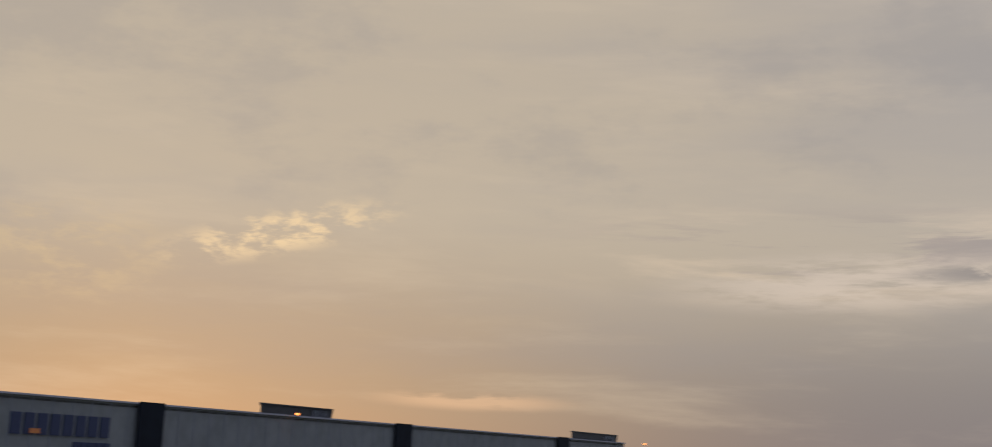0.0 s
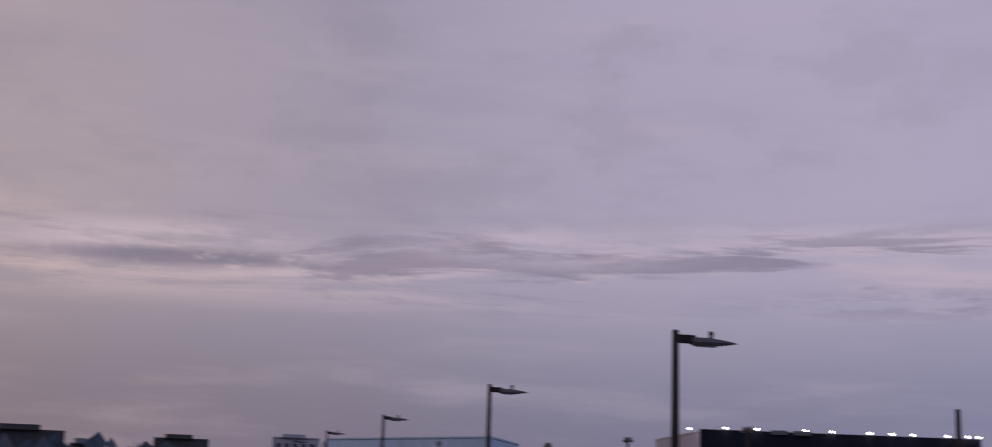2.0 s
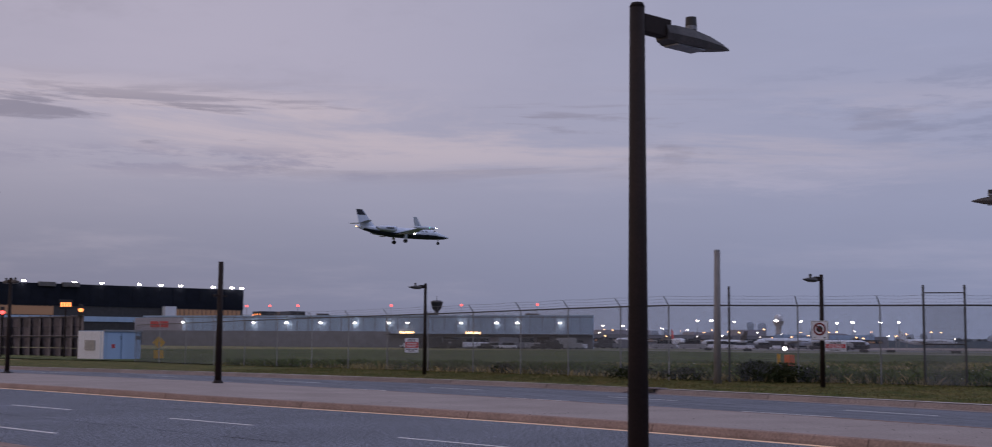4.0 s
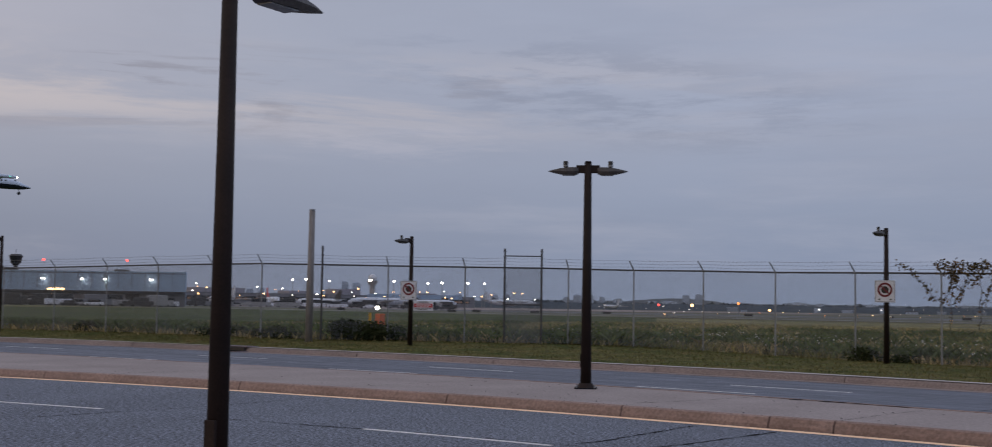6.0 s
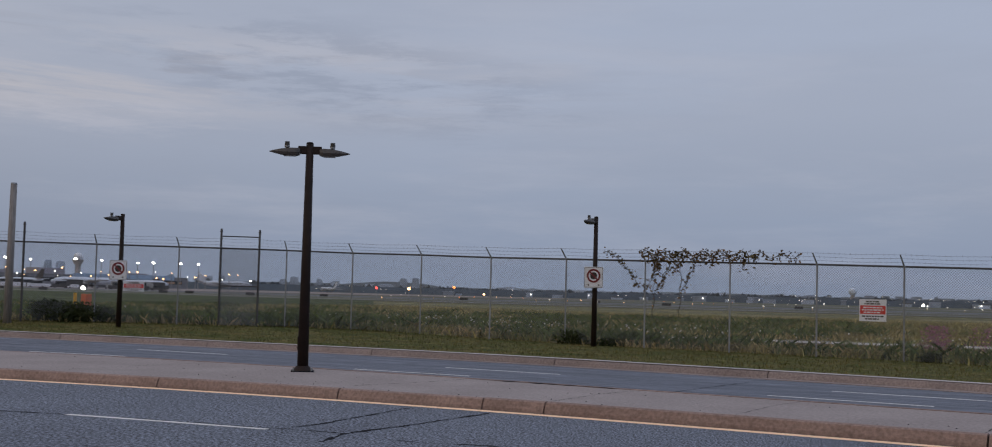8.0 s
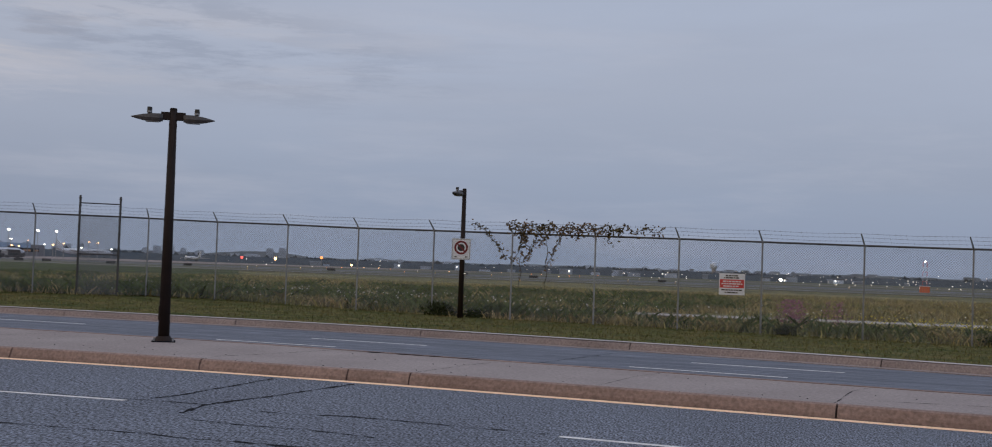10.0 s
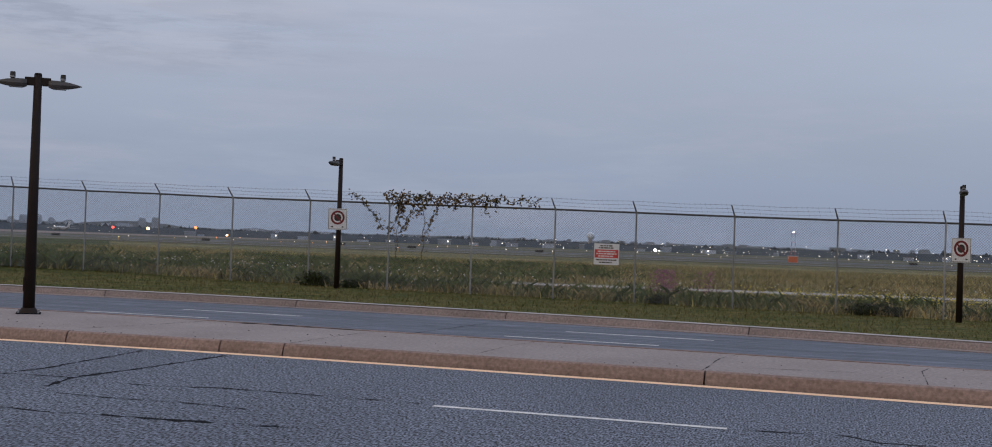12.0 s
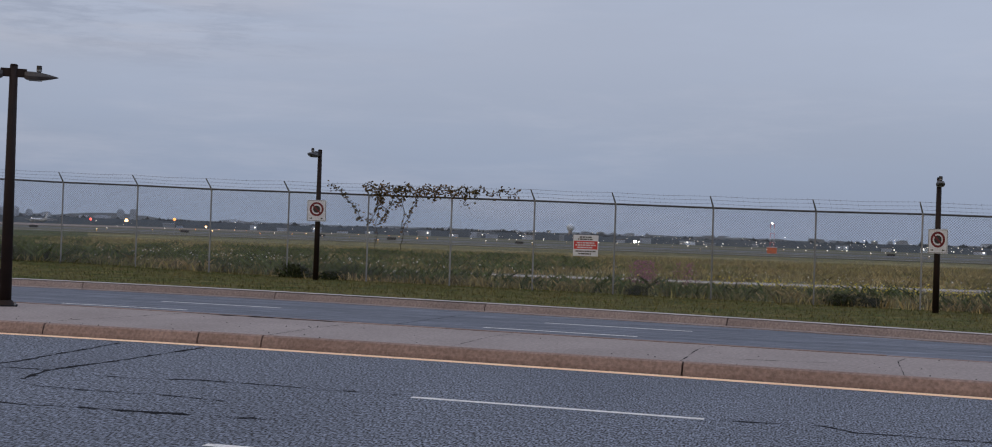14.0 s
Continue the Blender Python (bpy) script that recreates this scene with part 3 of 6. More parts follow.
crack(road_far, [(-7.2, 21.0), (-7.0, 23.2), (-6.77, 25.6)], 0.014, 0.004, 9)
crack(median, [(-10.15, 19.88), (-8.6, 19.72), (-7.0, 19.5)], 0.045, 0.168, 8, "slab_joint")
crack(median, [(-10.77, 17.03), (-10.44, 18.21), (-10.15, 19.85)], 0.012, 0.159, 44, "slab_joint")
crack(road_far, [(-26.0, 22.0), (-25.8, 25.0), (-25.9, 27.6)], 0.014, 0.004, 15)
for i, xj in enumerate([-33.3, -27.6, -21.9, -16.2, -7.24, -4.6, -1.6, 1.0, 4.3, 7.5, 11]):
    crack(median, [(xj, YELLOW_Y(xj) + 0.18), (xj + 0.06, YELLOW_Y(xj) + 2.2), (xj + 0.25, MEDIAN_FAR(xj + 0.2) - 0.26)], 0.006 if i % 2 else 0.008, 0.159, 20 + i, "slab_joint")
crack(median, [(-1.22, 16.75), (-0.4, 16.9), (0.33, 17.0)], 0.010, 0.159, 40, "slab_joint")
# pebbles and scraps of dirt along the median
vs, fs = [], []
rg = random.Random(61)
for _ in range(220):
    x = rg.uniform(-32, 8)
    y = YELLOW_Y(x) + 0.1 + (MEDIAN_FAR(x) - YELLOW_Y(x) - 0.3) * rg.random() ** 2
    q, i = rg.uniform(0.004, 0.015), len(vs)
    vs += [(x - q, y, 0.157), (x, y - q, 0.157), (x + q, y, 0.157), (x, y + q, 0.157), (x, y, 0.157 + q * 0.9)]
    fs += [(i, i + 1, i + 4), (i + 1, i + 2, i + 4), (i + 2, i + 3, i + 4), (i + 3, i, i + 4)]
tagged(mesh_part("pebbles", vs, fs, TAR), "dark pebbles and scraps scattered on the median", "pebbles", kind="stuff")

for turn, d in ((-49.0, 43.6), (8.2, 27.3)):
    p = polar(turn, d)
    p.y = FAR_KERB(p.x)
    drain = thing("drain_inlet", "rusty iron kerb drain inlet in the gutter", "drain", p, math.degrees(math.atan(FAR_KERB(p.x + 1) - FAR_KERB(p.x))), "kerb drains")
    part("frame", box(B(), -0.6, 0.6, -0.50, 0.06, 0.005, 0.03, 0.005), BROWN_WALL, drain)
    part("mouth", box(B(), -0.5, 0.5, -0.10, 0.02, 0.03, 0.135, 0.01), SIGN_BLACK, drain)
    part("hood", box(B(), -0.6, 0.6, -0.06, 0.45, 0.15, 0.185, 0.01), BROWN_WALL, drain)
    for i in range(6):
        part("grate_bar", box(B(), -0.52 + i * 0.19, -0.44 + i * 0.19, -0.46, -0.12, 0.03, 0.04), TAR, drain)


# ---- street lamps ----
def lamp_head(owner, side, z, reach=1.0, neck=1.0):
    """One flat tapering luminaire on a short bracket, with its light sensor on top; side: +1 or -1 along local y."""
    near, far = side * 0.04, side * 0.34 * neck
    part("bracket", box(B(), -0.045, 0.045, min(near, far), max(near, far), z - 0.165, z - 0.025, 0.008), BRONZE, owner)
    zl = z - 0.115
    rings = []
    for f, w, top, bot in ((0.0, 0.07, 0.050, -0.065), (0.10, 0.10, 0.058, -0.085), (0.35, 0.115, 0.055, -0.085), (0.62, 0.095, 0.035, -0.070), (0.85, 0.055, 0.005, -0.045), (1.0, 0.010, -0.018, -0.026)):
        y = side * (0.28 * neck + f * 0.80 * reach)
        mid_z = zl + bot * 0.45 + top * 0.2
        rings.append([(-w, y, mid_z), (-w * 0.72, y, zl + top * 0.8), (-w * 0.25, y, zl + top), (w * 0.25, y, zl + top), (w * 0.72, y, zl + top * 0.8), (w, y, mid_z), (w * 0.8, y, zl + bot), (-w * 0.8, y, zl + bot)])
    head = part("luminaire", loft(B(), rings), LAMP_BODY, owner)
    ends = (side * (0.28 * neck + 0.10 * reach), side * (0.28 * neck + 0.42 * reach))
    part("lens", box(B(), -0.07, 0.07, min(ends), max(ends), zl - 0.095, zl - 0.084), GALV, head)
    yc = side * (0.28 * neck + 0.34 * reach)
    part("sensor_socket", rod(B(), (0, yc, zl + 0.02), (0, yc, zl + 0.065), 0.034, 0.034, 12), SIGN_BLACK, head)
    part("sensor_band", rod(B(), (0, yc, zl + 0.065), (0, yc, zl + 0.095), 0.046, 0.046, 12), GALV, head)
    part("sensor", rod(B(), (0, yc, zl + 0.096), (0, yc, zl + 0.165), 0.046, 0.042, 12), SIGN_BLACK, head)


def lamp_post(name, at, height, turn, heads, label, group, base=0.10, top=0.065, plate=True, reach=1.0, neck=1.0):
    ob = thing(name, label, "street lamp", at, turn, group)
    bm = rod(B(), (0, 0, 0.0), (0, 0, height), base, top, 20)
    rod(bm, (0, 0, height), (0, 0, height + 0.03), top * 1.05, top * 0.8, 20)
    smooth_shade(part("pole", bm, BRONZE, ob))
    if plate:
        bm = rod(B(), (0, 0, 0), (0, 0, 0.10), base * 1.75, base * 1.15, 20)
        part("base_cover", bm, BRONZE, ob)
        part("base_plate", box(B(), -0.2, 0.2, -0.2, 0.2, -0.004, 0.02, 0.005), TAR, ob)
        for sx in (-1, 1):
            for sy in (-1, 1):
                part("bolt", rod(B(), (sx * 0.16, sy * 0.16, 0.02), (sx * 0.16, sy * 0.16, 0.06), 0.015, 0.015, 6), GALV, ob)
        part("hand_hole_cover", box(B(), -0.05, 0.05, -base - 0.006, -base + 0.03, 0.38, 0.62, 0.006), BRONZE, ob)
    for s in heads:
        lamp_head(ob, s, height - 0.02, reach, neck)
    return ob


TWIN = "dark bronze street lamp with two flat heads on the median"
lamp_post("street_lamp", (-13.25, 19.4, 0.155), 4.06, -57, (1, -1), TWIN, "median lamps", reach=0.68, neck=0.62)
for x, y, h in ((-58.5, 13.7, 4.1), (-67.3, 9.5, 3.75), (-78.3, 6.2, 3.65), (-100, -0.5, 4.1)):
    lamp_post("street_lamp", (x, y, 0.155), h, -75, (1, -1), TWIN, "median lamps", reach=0.68, neck=0.62)
bare = thing("bare_pole", "dark bronze lamp pole without a head on the median", "pole", (-42.72, 17.07, 0.155), 14)
smooth_shade(part("pole", rod(B(), (0, 0, 0), (0, 0, 4.2), 0.12, 0.085, 16), BRONZE, bare))
part("base_cover", rod(B(), (0, 0, 0), (0, 0, 0.1), 0.2, 0.13, 16), BRONZE, bare)
part("bracket", box(B(), -0.05, 0.05, -0.26, 0.26, 2.98, 3.05, 0.01), BRONZE, bare)

SINGLE = "dark bronze street lamp with one flat head beside the near pavement"
for x, y, top in ((-7.515, 6.325, 4.09), (-21.55, 3.92, 4.1), (-35.78, 1.3, 4.12), (-55.3, -2.55, 4.1), (-78, -7.0, 4.1), (-102.5, -11.8, 4.1), (-137, -18.5, 4.1), (-180, -28, 4.1)):
    lamp_post("street_lamp", (x, y, 0.14), top - 0.14, 8, (1,), SINGLE, "pavement lamps", base=0.082, top=0.056)

FAR_LAMP = "slim dark street lamp carrying signs before the fence"
FAR_LAMPS = [(3.13, 34.66, 0.0, 3.47, -2), (-14.07, 35.62, 0.12, 3.96, 0), (-28.69, 31.76, 0.22, 3.84, 6), (-47.73, 28.3, 0.22, 4.10, 10)]
for x, y, z, top, turn in FAR_LAMPS:
    lamp_post("street_lamp", (x, y, z), top - z, turn, (-1,), FAR_LAMP, "verge lamps", base=0.085, top=0.06, plate=False, reach=0.85)


# ---- signs ----
def disc(bm, r, y0, y1, seg=28):
    return rod(bm, (0, y0, 0), (0, y1, 0), r, r, seg)


def ring(r0, r1, y0, y1, seg=28):
    bm = B()
    rows = []
    for k in range(seg):
        a = 2 * math.pi * k / seg
        c, s = math.cos(a), math.sin(a)
        rows.append([(r0 * c, y0, r0 * s), (r1 * c, y0, r1 * s), (r1 * c, y1, r1 * s), (r0 * c, y1, r0 * s)])
    vs = [[bm.verts.new(p) for p in r] for r in rows]
    for i in range(seg):
        a, b = vs[i], vs[(i + 1) % seg]
        for j in range(4):
            bm.faces.new((a[j], a[(j + 1) % 4], b[(j + 1) % 4], b[j]))
    bmesh.ops.recalc_face_normals(bm, faces=bm.faces)
    return bm


def no_stopping(at, turn, w=0.56, h=0.62):
    ob = thing("parking_sign", "white square sign with a red barred ring on a lamp post", "road sign", at, turn, "no stopping signs")
    part("plate", box(B(), -w / 2, w / 2, -0.004, 0.0, -h / 2, h / 2), SIGN_WHITE, ob)
    for x0, x1, z0, z1 in ((-w / 2 + 0.012, w / 2 - 0.012, h / 2 - 0.024, h / 2 - 0.014), (-w / 2 + 0.012, w / 2 - 0.012, -h / 2 + 0.014, -h / 2 + 0.024),
                           (-w / 2 + 0.012, -w / 2 + 0.022, -h / 2 + 0.03, h / 2 - 0.03), (w / 2 - 0.022, w / 2 - 0.012, -h / 2 + 0.03, h / 2 - 0.03)):
        part("border", box(B(), x0, x1, -0.008, -0.004, z0, z1), SIGN_BLACK, ob)
    lift_m = Matrix.Translation((0, 0, 0.045))
    bm = ring(0.148, 0.205, -0.012, -0.005)
    bmesh.ops.transform(bm, matrix=lift_m, verts=bm.verts)
    part("red_ring", bm, RING_RED, ob)
    bm = disc(B(), 0.105, -0.009, -0.004)
    bmesh.ops.transform(bm, matrix=lift_m, verts=bm.verts)
    part("black_disc", bm, SIGN_BLACK, ob)
    part("red_bar", box(B(), -0.022, 0.022, -0.016, -0.0125, -0.17, 0.17, m=lift_m @ pose(0, 0, 0, 0, -45, 0)), RING_RED, ob)
    for s in (-1, 1):
        bm = B()
        loft(bm, [[(s * 0.13, y, -0.25), (s * 0.21, y, -0.225), (s * 0.13, y, -0.20)] for y in (-0.008, -0.004)])
        part("arrow", bm, SIGN_BLACK, ob)


for (x, y, z, top, turn), sz in zip(FAR_LAMPS[:3], (1.87, 2.19, 2.08)):
    no_stopping((x, y - 0.11, sz), -38 if x > 0 else -math.degrees(math.atan2(x, y)) * 0.6)


def warning_board(at, turn, w, h, label, name="warning_sign"):
    ob = thing(name, label, "warning sign", at, turn, "fence warning signs")
    part("board", box(B(), -w / 2, w / 2, -0.006, 0.0, -h / 2, h / 2), SIGN_WHITE, ob)
    part("red_panel", box(B(), -w * 0.47, w * 0.47, -0.010, -0.006, -h * 0.17, h * 0.22), SIGN_RED, ob)
    rnd = random.Random(9)
    for zz, ww, mat in ((0.40, 0.5, SIGN_BLACK), (0.30, 0.62, SIGN_BLACK), (0.13, 0.7, SIGN_WHITE), (0.02, 0.8, SIGN_WHITE), (-0.09, 0.66, SIGN_WHITE), (-0.27, 0.8, SIGN_BLACK), (-0.39, 0.55, SIGN_BLACK)):
        x = -ww * w / 2
        while x < ww * w / 2 - 0.03:
            l = rnd.uniform(0.04, 0.13) * w * 1.2
            part("text_bar", box(B(), x, min(x + l, ww * w / 2), -0.015, -0.011, zz * h - h * 0.03, zz * h + h * 0.03), mat, ob)
            x += l + 0.03 * w


def on_fence(turn, z, ahead=0.12):
    a = radians(turn)
    for i in range(len(POSTS) - 1):
        if POSTS[i][0] >= turn >= POSTS[i + 1][0]:
            p, q = POST_AT[i], POST_AT[i + 1]
            f = (POSTS[i][0] - turn) / (POSTS[i][0] - POSTS[i + 1][0])
            c = p.lerp(q, f)
            n = Vector((-(p - q).y, (p - q).x, 0)).normalized()
            return Vector((c.x, c.y, z)) - n * ahead, math.degrees(math.atan2((p - q).y, (p - q).x))


p, turn = on_fence(-9.66, 1.44)
warning_board(p, turn, 0.72, 0.60, "white and red warning board wired to the fence")
p, turn = on_fence(-41.5, 1.58)
warning_board(p, turn, 0.68, 0.33, "small red and white warning board wired to the fence")
warning_board((-48.51, 28.11, 1.48), 40, 0.62, 0.62, "white and orange-red warning board beside a lamp post")

# ---- the chain-link fence ----
fence = thing("chain_link_fence", "galvanised chain-link fence with barbed wire on slanted arms", "fence", kind="structure")
RAIL_H, TIP_H = 2.60, 2.92


def fence_side(i):
    a, b = POST_AT[max(i - 1, 0)], POST_AT[min(i + 1, len(POST_AT) - 1)]
    d = (a - b).normalized()
    return Vector((-d.y, d.x, 0))


TALL = (14, 15, 18)
for i, p in enumerate(POST_AT):
    n = fence_side(i)
    out_arm = Vector((-0.09, 0, 0)) - n * 0.20
    h = 3.25 if i in TALL else RAIL_H
    bm = rod(B(), p - Vector((0, 0, 0.1)), p + Vector((0, 0, h)), 0.036 if i in TALL else 0.025, None, 10)
    if i not in TALL:
        rod(bm, p + Vector((0, 0, RAIL_H)), p + Vector((0, 0, TIP_H)) + out_arm, 0.026, 0.018, 8)
        ball(bm, p + Vector((0, 0, RAIL_H)), 0.045, sub=1)
    if i in TALL:
        for k in range(14):
            rod(bm, p + Vector((0, 0, 0.15 + k * 0.23)), p + Vector((0, 0, 0.19 + k * 0.23)), 0.046, None, 8)
    part("tall_post" if i in TALL else "post", bm, RAIL if i in TALL else GALV, fence)


def wire_strip(verts, faces, a, b, r):
    """A thin three-sided wire."""
    d = (b - a).normalized()
    u = d.orthogonal().normalized()
    v = d.cross(u)
    k = len(verts)
    for e in (a, b):
        for t in (0, 2.094, 4.189):
            verts.append(e + u * (r * math.cos(t)) + v * (r * math.sin(t)))
    for j in range(3):
        faces.append((k + j, k + (j + 1) % 3, k + 3 + (j + 1) % 3, k + 3 + j))


for i in range(len(POST_AT) - 1):
    a, b = POST_AT[i], POST_AT[i + 1]
    gate = i == 14
    up = Vector((0, 0, 1))
    part("top_rail", rod(B(), a + up * RAIL_H, b + up * RAIL_H, 0.028, None, 8), RAIL, fence)
    if gate:
        part("upper_rail", rod(B(), a + up * 3.0, b + up * 3.0, 0.020, None, 8), RAIL, fence)
        part("middle_rail", rod(B(), a + up * 1.35, b + up * 1.35, 0.020, None, 8), RAIL, fence)
    # barbed strands between the arm tips
    for k in range(3):
        f = 0.35 + 0.32 * k
        ends = []
        for j, p in ((i, a), (i + 1, b)):
            n = fence_side(j)
            ends.append(p + up * (RAIL_H + (TIP_H - RAIL_H) * f) + (Vector((-0.09, 0, 0)) - n * 0.20) * f)
        vs, fs = [], []
        mid = (ends[0] + ends[1]) / 2 - up * 0.025
        wire_strip(vs, fs, ends[0], mid, 0.004)
        wire_strip(vs, fs, mid, ends[1], 0.004)
        m = int((ends[1] - ends[0]).length / 0.14)
        for q in range(1, m):
            c = ends[0].lerp(ends[1], q / m) - up * (0.025 * (1 - abs(2 * q / m - 1)))
            wire_strip(vs, fs, c + Vector((0, 0.02, 0.035)), c - Vector((0, 0.02, 0.035)), 0.003)
        mesh_part("barbed_strand", [tuple(v) for v in vs], fs, WIRE, fence)
    # woven fabric: wires on both diagonals
    w, h = (b - a).length, RAIL_H - 0.06
    d = (b - a) / w
    vs, fs = [], []
    step = 0.072 if i < 25 else 0.14
    for sgn in (1, -1):
        c = -h
        while c < w:
            u0, u1 = max(c, 0), min(c + h, w)
            if u1 > u0:
                z0, z1 = u0 - c, u1 - c
                if sgn < 0:
                    z0, z1 = h - z0, h - z1
                off = Vector((0, 0, 0.05))
                wire_strip(vs, fs, a + d * u0 + up * z0 + off, a + d * u1 + up * z1 + off, 0.0042 if not gate else 0.0056)
            c += step if not gate else 0.045
    mesh_part("mesh_panel", [tuple(v) for v in vs], fs, WIRE, fence)

tall = thing("timber_pole", "weathered grey round pole beside the fence", "pole", (-32.12, 30.46, 0.2))
bm = rod(B(), (0, 0, -0.1), (0.03, 0, 4.55), 0.130, 0.100, 18)
smooth_shade(part("shaft", bm, WOODPOLE, tall))
part("cap", rod(B(), (0.03, 0, 4.55), (0.03, 0, 4.60), 0.104, 0.09, 18), GALV, tall)


# ---- buildings round the airfield ----
def block(name, label, category, corners, height, mat, roof_mat=ROOF, z0=-0.2, group=""):
    """A building with a four-cornered plan; walls and roof are parts."""
    ob = thing(name, label, category, group=group)
    n = len(corners)
    for i in range(n):
        a, b = corners[i], corners[(i + 1) % n]
        nrm = Vector((-(b - a).y, (b - a).x, 0)).normalized() * 0.4
        bm = B()
        loft(bm, [[(p.x, p.y, z), (p.x + nrm.x, p.y + nrm.y, z), (q.x + nrm.x, q.y + nrm.y, z), (q.x, q.y, z)] for z, p, q in ((z0, a, b), (height, a, b))])
        part("wall", bm, mat, ob)
    bm = B()
    loft(bm, [[(c.x, c.y, z) for c in corners] for z in (height - 0.7, height - 0.4)])
    part("roof", bm, roof_mat, ob)
    return ob


def facing(turn0, d0, turn1, d1, depth):
    """Plan corners of a building whose front runs between two bearings."""
    a, b = polar(turn0, d0), polar(turn1, d1)
    back = ((a + b) / 2).normalized() * depth
    return [a, b, b + back, a + back]


def panel_on(ob, name, a, b, f0, f1, z0, z1, out_by, mat, thick=0.15, label=""):
    """A slab on the front between corners a and b, by fractions of its length."""
    p, q = a.lerp(b, f0), a.lerp(b, f1)
    n = Vector(((b - a).y, -(b - a).x, 0)).normalized()
    if n.dot(a) > 0:
        n = -n
    o0, o1 = n * out_by, n * (out_by + thick)
    bm = B()
    loft(bm, [[(p + o0 + Vector((0, 0, z)))[:], (q + o0 + Vector((0, 0, z)))[:], (q + o1 + Vector((0, 0, z)))[:], (p + o1 + Vector((0, 0, z)))[:]] for z in (z0, z1)])
    return part(name, bm, mat, ob, label)


def flood(owner, at, r=0.55, mat=None, arm=True):
    """A lamp housing with its lit face."""
    at = Vector(at)
    h = part("floodlight", box(B(), at.x - r, at.x + r, at.y - 0.15, at.y + 0.15, at.z - r * 0.2, at.z + r * 0.45, 0.05), LAMP_BODY, owner)
    part("lit_lens", ball(B(), at - at.normalized() * 0.3 - Vector((0, 0, r * 0.15)), r * 0.75, (1.25, 1, 0.55), 2), mat or LIGHT_WHITE, h)


# hangar
HL, HR = polar(-78.95, 480), polar(-67.42, 520)
hang = block("hangar", "large black-fronted hangar with pale side wall and rooftop floodlights", "hangar",
             [HL, HR, HR + polar(-73, 110), polar(-81.08, 528) + polar(-79, 60)], 21.4, PALE_CLAD)
panel_on(hang, "black_front", HL, HR, 0.0, 1.0, 14.0, 21.9, 0.02, BLACK_CLAD, 0.5, "black metal front")
panel_on(hang, "lower_front", HL, HR, 0.0, 1.0, -0.2, 14.0, 0.02, DARK_CLAD, 0.2)
# flat panel in place of the pale vehicle roofs behind the wall
panel_on(hang, "pale_band", HL, HR, 0.0, 0.64, 8.4, 10.3, 0.45, BLUE_CLAD, 0.3, "pale blue panel standing in for a row of vehicle roofs")
panel_on(hang, "lit_window", HL, HR, 0.02, 0.30, 10.6, 13.7, 0.25, LIT_ROOM, 0.1, "dim orange-lit glazing")
panel_on(hang, "lit_window", HL, HR, 0.735, 0.99, 10.6, 13.7, 0.25, LIT_ROOM, 0.1, "dim orange-lit glazing")
panel_on(hang, "white_cabin", HL, HR, 0.685, 0.725, 9.0, 14.6, 0.6, SIGN_WHITE, 3.0)
for i in range(20):
    f = (i + 0.5) / 20
    panel_on(hang, "cladding_rib", HL, HR, f - 0.001, f + 0.001, 14.2, 21.7, 0.52, BLACK_CLAD, 0.12)
for i in range(16):
    f = 0.02 + 0.28 * i / 15
    panel_on(hang, "mullion", HL, HR, f - 0.0012, f + 0.0012, 10.4, 13.9, 0.30, LIT_ROOM, 0.1)
    f = 0.735 + 0.255 * i / 15
    panel_on(hang, "mullion", HL, HR, f - 0.0012, f + 0.0012, 10.4, 13.9, 0.36, DARK_CLAD, 0.1)
for f in (0.09, 0.20, 0.37, 0.465, 0.60, 0.755, 0.88, 0.955, 0.995, 0.68):
    p = HL.lerp(HR, f)
    flood(hang, p + Vector((0, 0, 22.7)) - p.normalized() * 1.2, 0.95)
flood(hang, polar(-79.4, 488, 22.4), 0.8)
for f, w in ((0.30, 0.012), (0.22, 0.008)):
    p = HL.lerp(HR, f)
    part("roof_unit", box(B(), p.x - w * 120, p.x + w * 120, p.y + 3, p.y + 9, 20.8, 22.4, 0.1), ROOF, hang)

# pale annex left of the hangar
PL, PR = polar(-85.5, 500), polar(-81.2, 470)
annex = block("airport_building", "pale low building beside the hangar with roof lamps", "building", [PL, PR, PR + polar(-83, 40), PL + polar(-85, 40)], 13.2, PALE_CLAD)
panel_on(annex, "dark_band", PL, PR, 0.35, 1.0, 3, 9.6, 0.05, DARK_CLAD)
panel_on(annex, "blue_band", PL, PR, 0.35, 1.0, 9.6, 11.2, 0.05, BLUE_CLAD)
for f in (0.62, 0.74, 0.86, 0.97):
    p = PL.lerp(PR, f)
    flood(annex, p + Vector((0, 0, 13.9)) - p.normalized() * 1.0, 0.7)

# bluish shed; a sloping grey sheet on its front stands for shadow
LL, LR = polar(-95.2, 398), polar(-88.1, 328)
blue = block("warehouse", "pale blue metal warehouse beyond the wall", "warehouse", [LL, LR, LR + polar(-80, 60), LL + polar(-97, 60)], 12.2, BLUE_CLAD)
bm = B()
a, b = LL.lerp(LR, 0.32), LR
n = -((a + b) / 2).normalized() * 0.4
loft(bm, [[(a + n * k)[:], (b + n * k)[:], (b + n * k + Vector((0, 0, 8.8)))[:], (a + n * k + Vector((0, 0, 5.0)))[:]] for k in (0.2, 2.0)])
part("lower_wall", bm, GREY_CLAD, blue)
for i in range(1, 14):
    panel_on(blue, "cladding_rib", LL, LR, i / 14 - 0.0015, i / 14 + 0.0015, 0, 12.1, 0.02, BLUE_CLAD, 0.12)

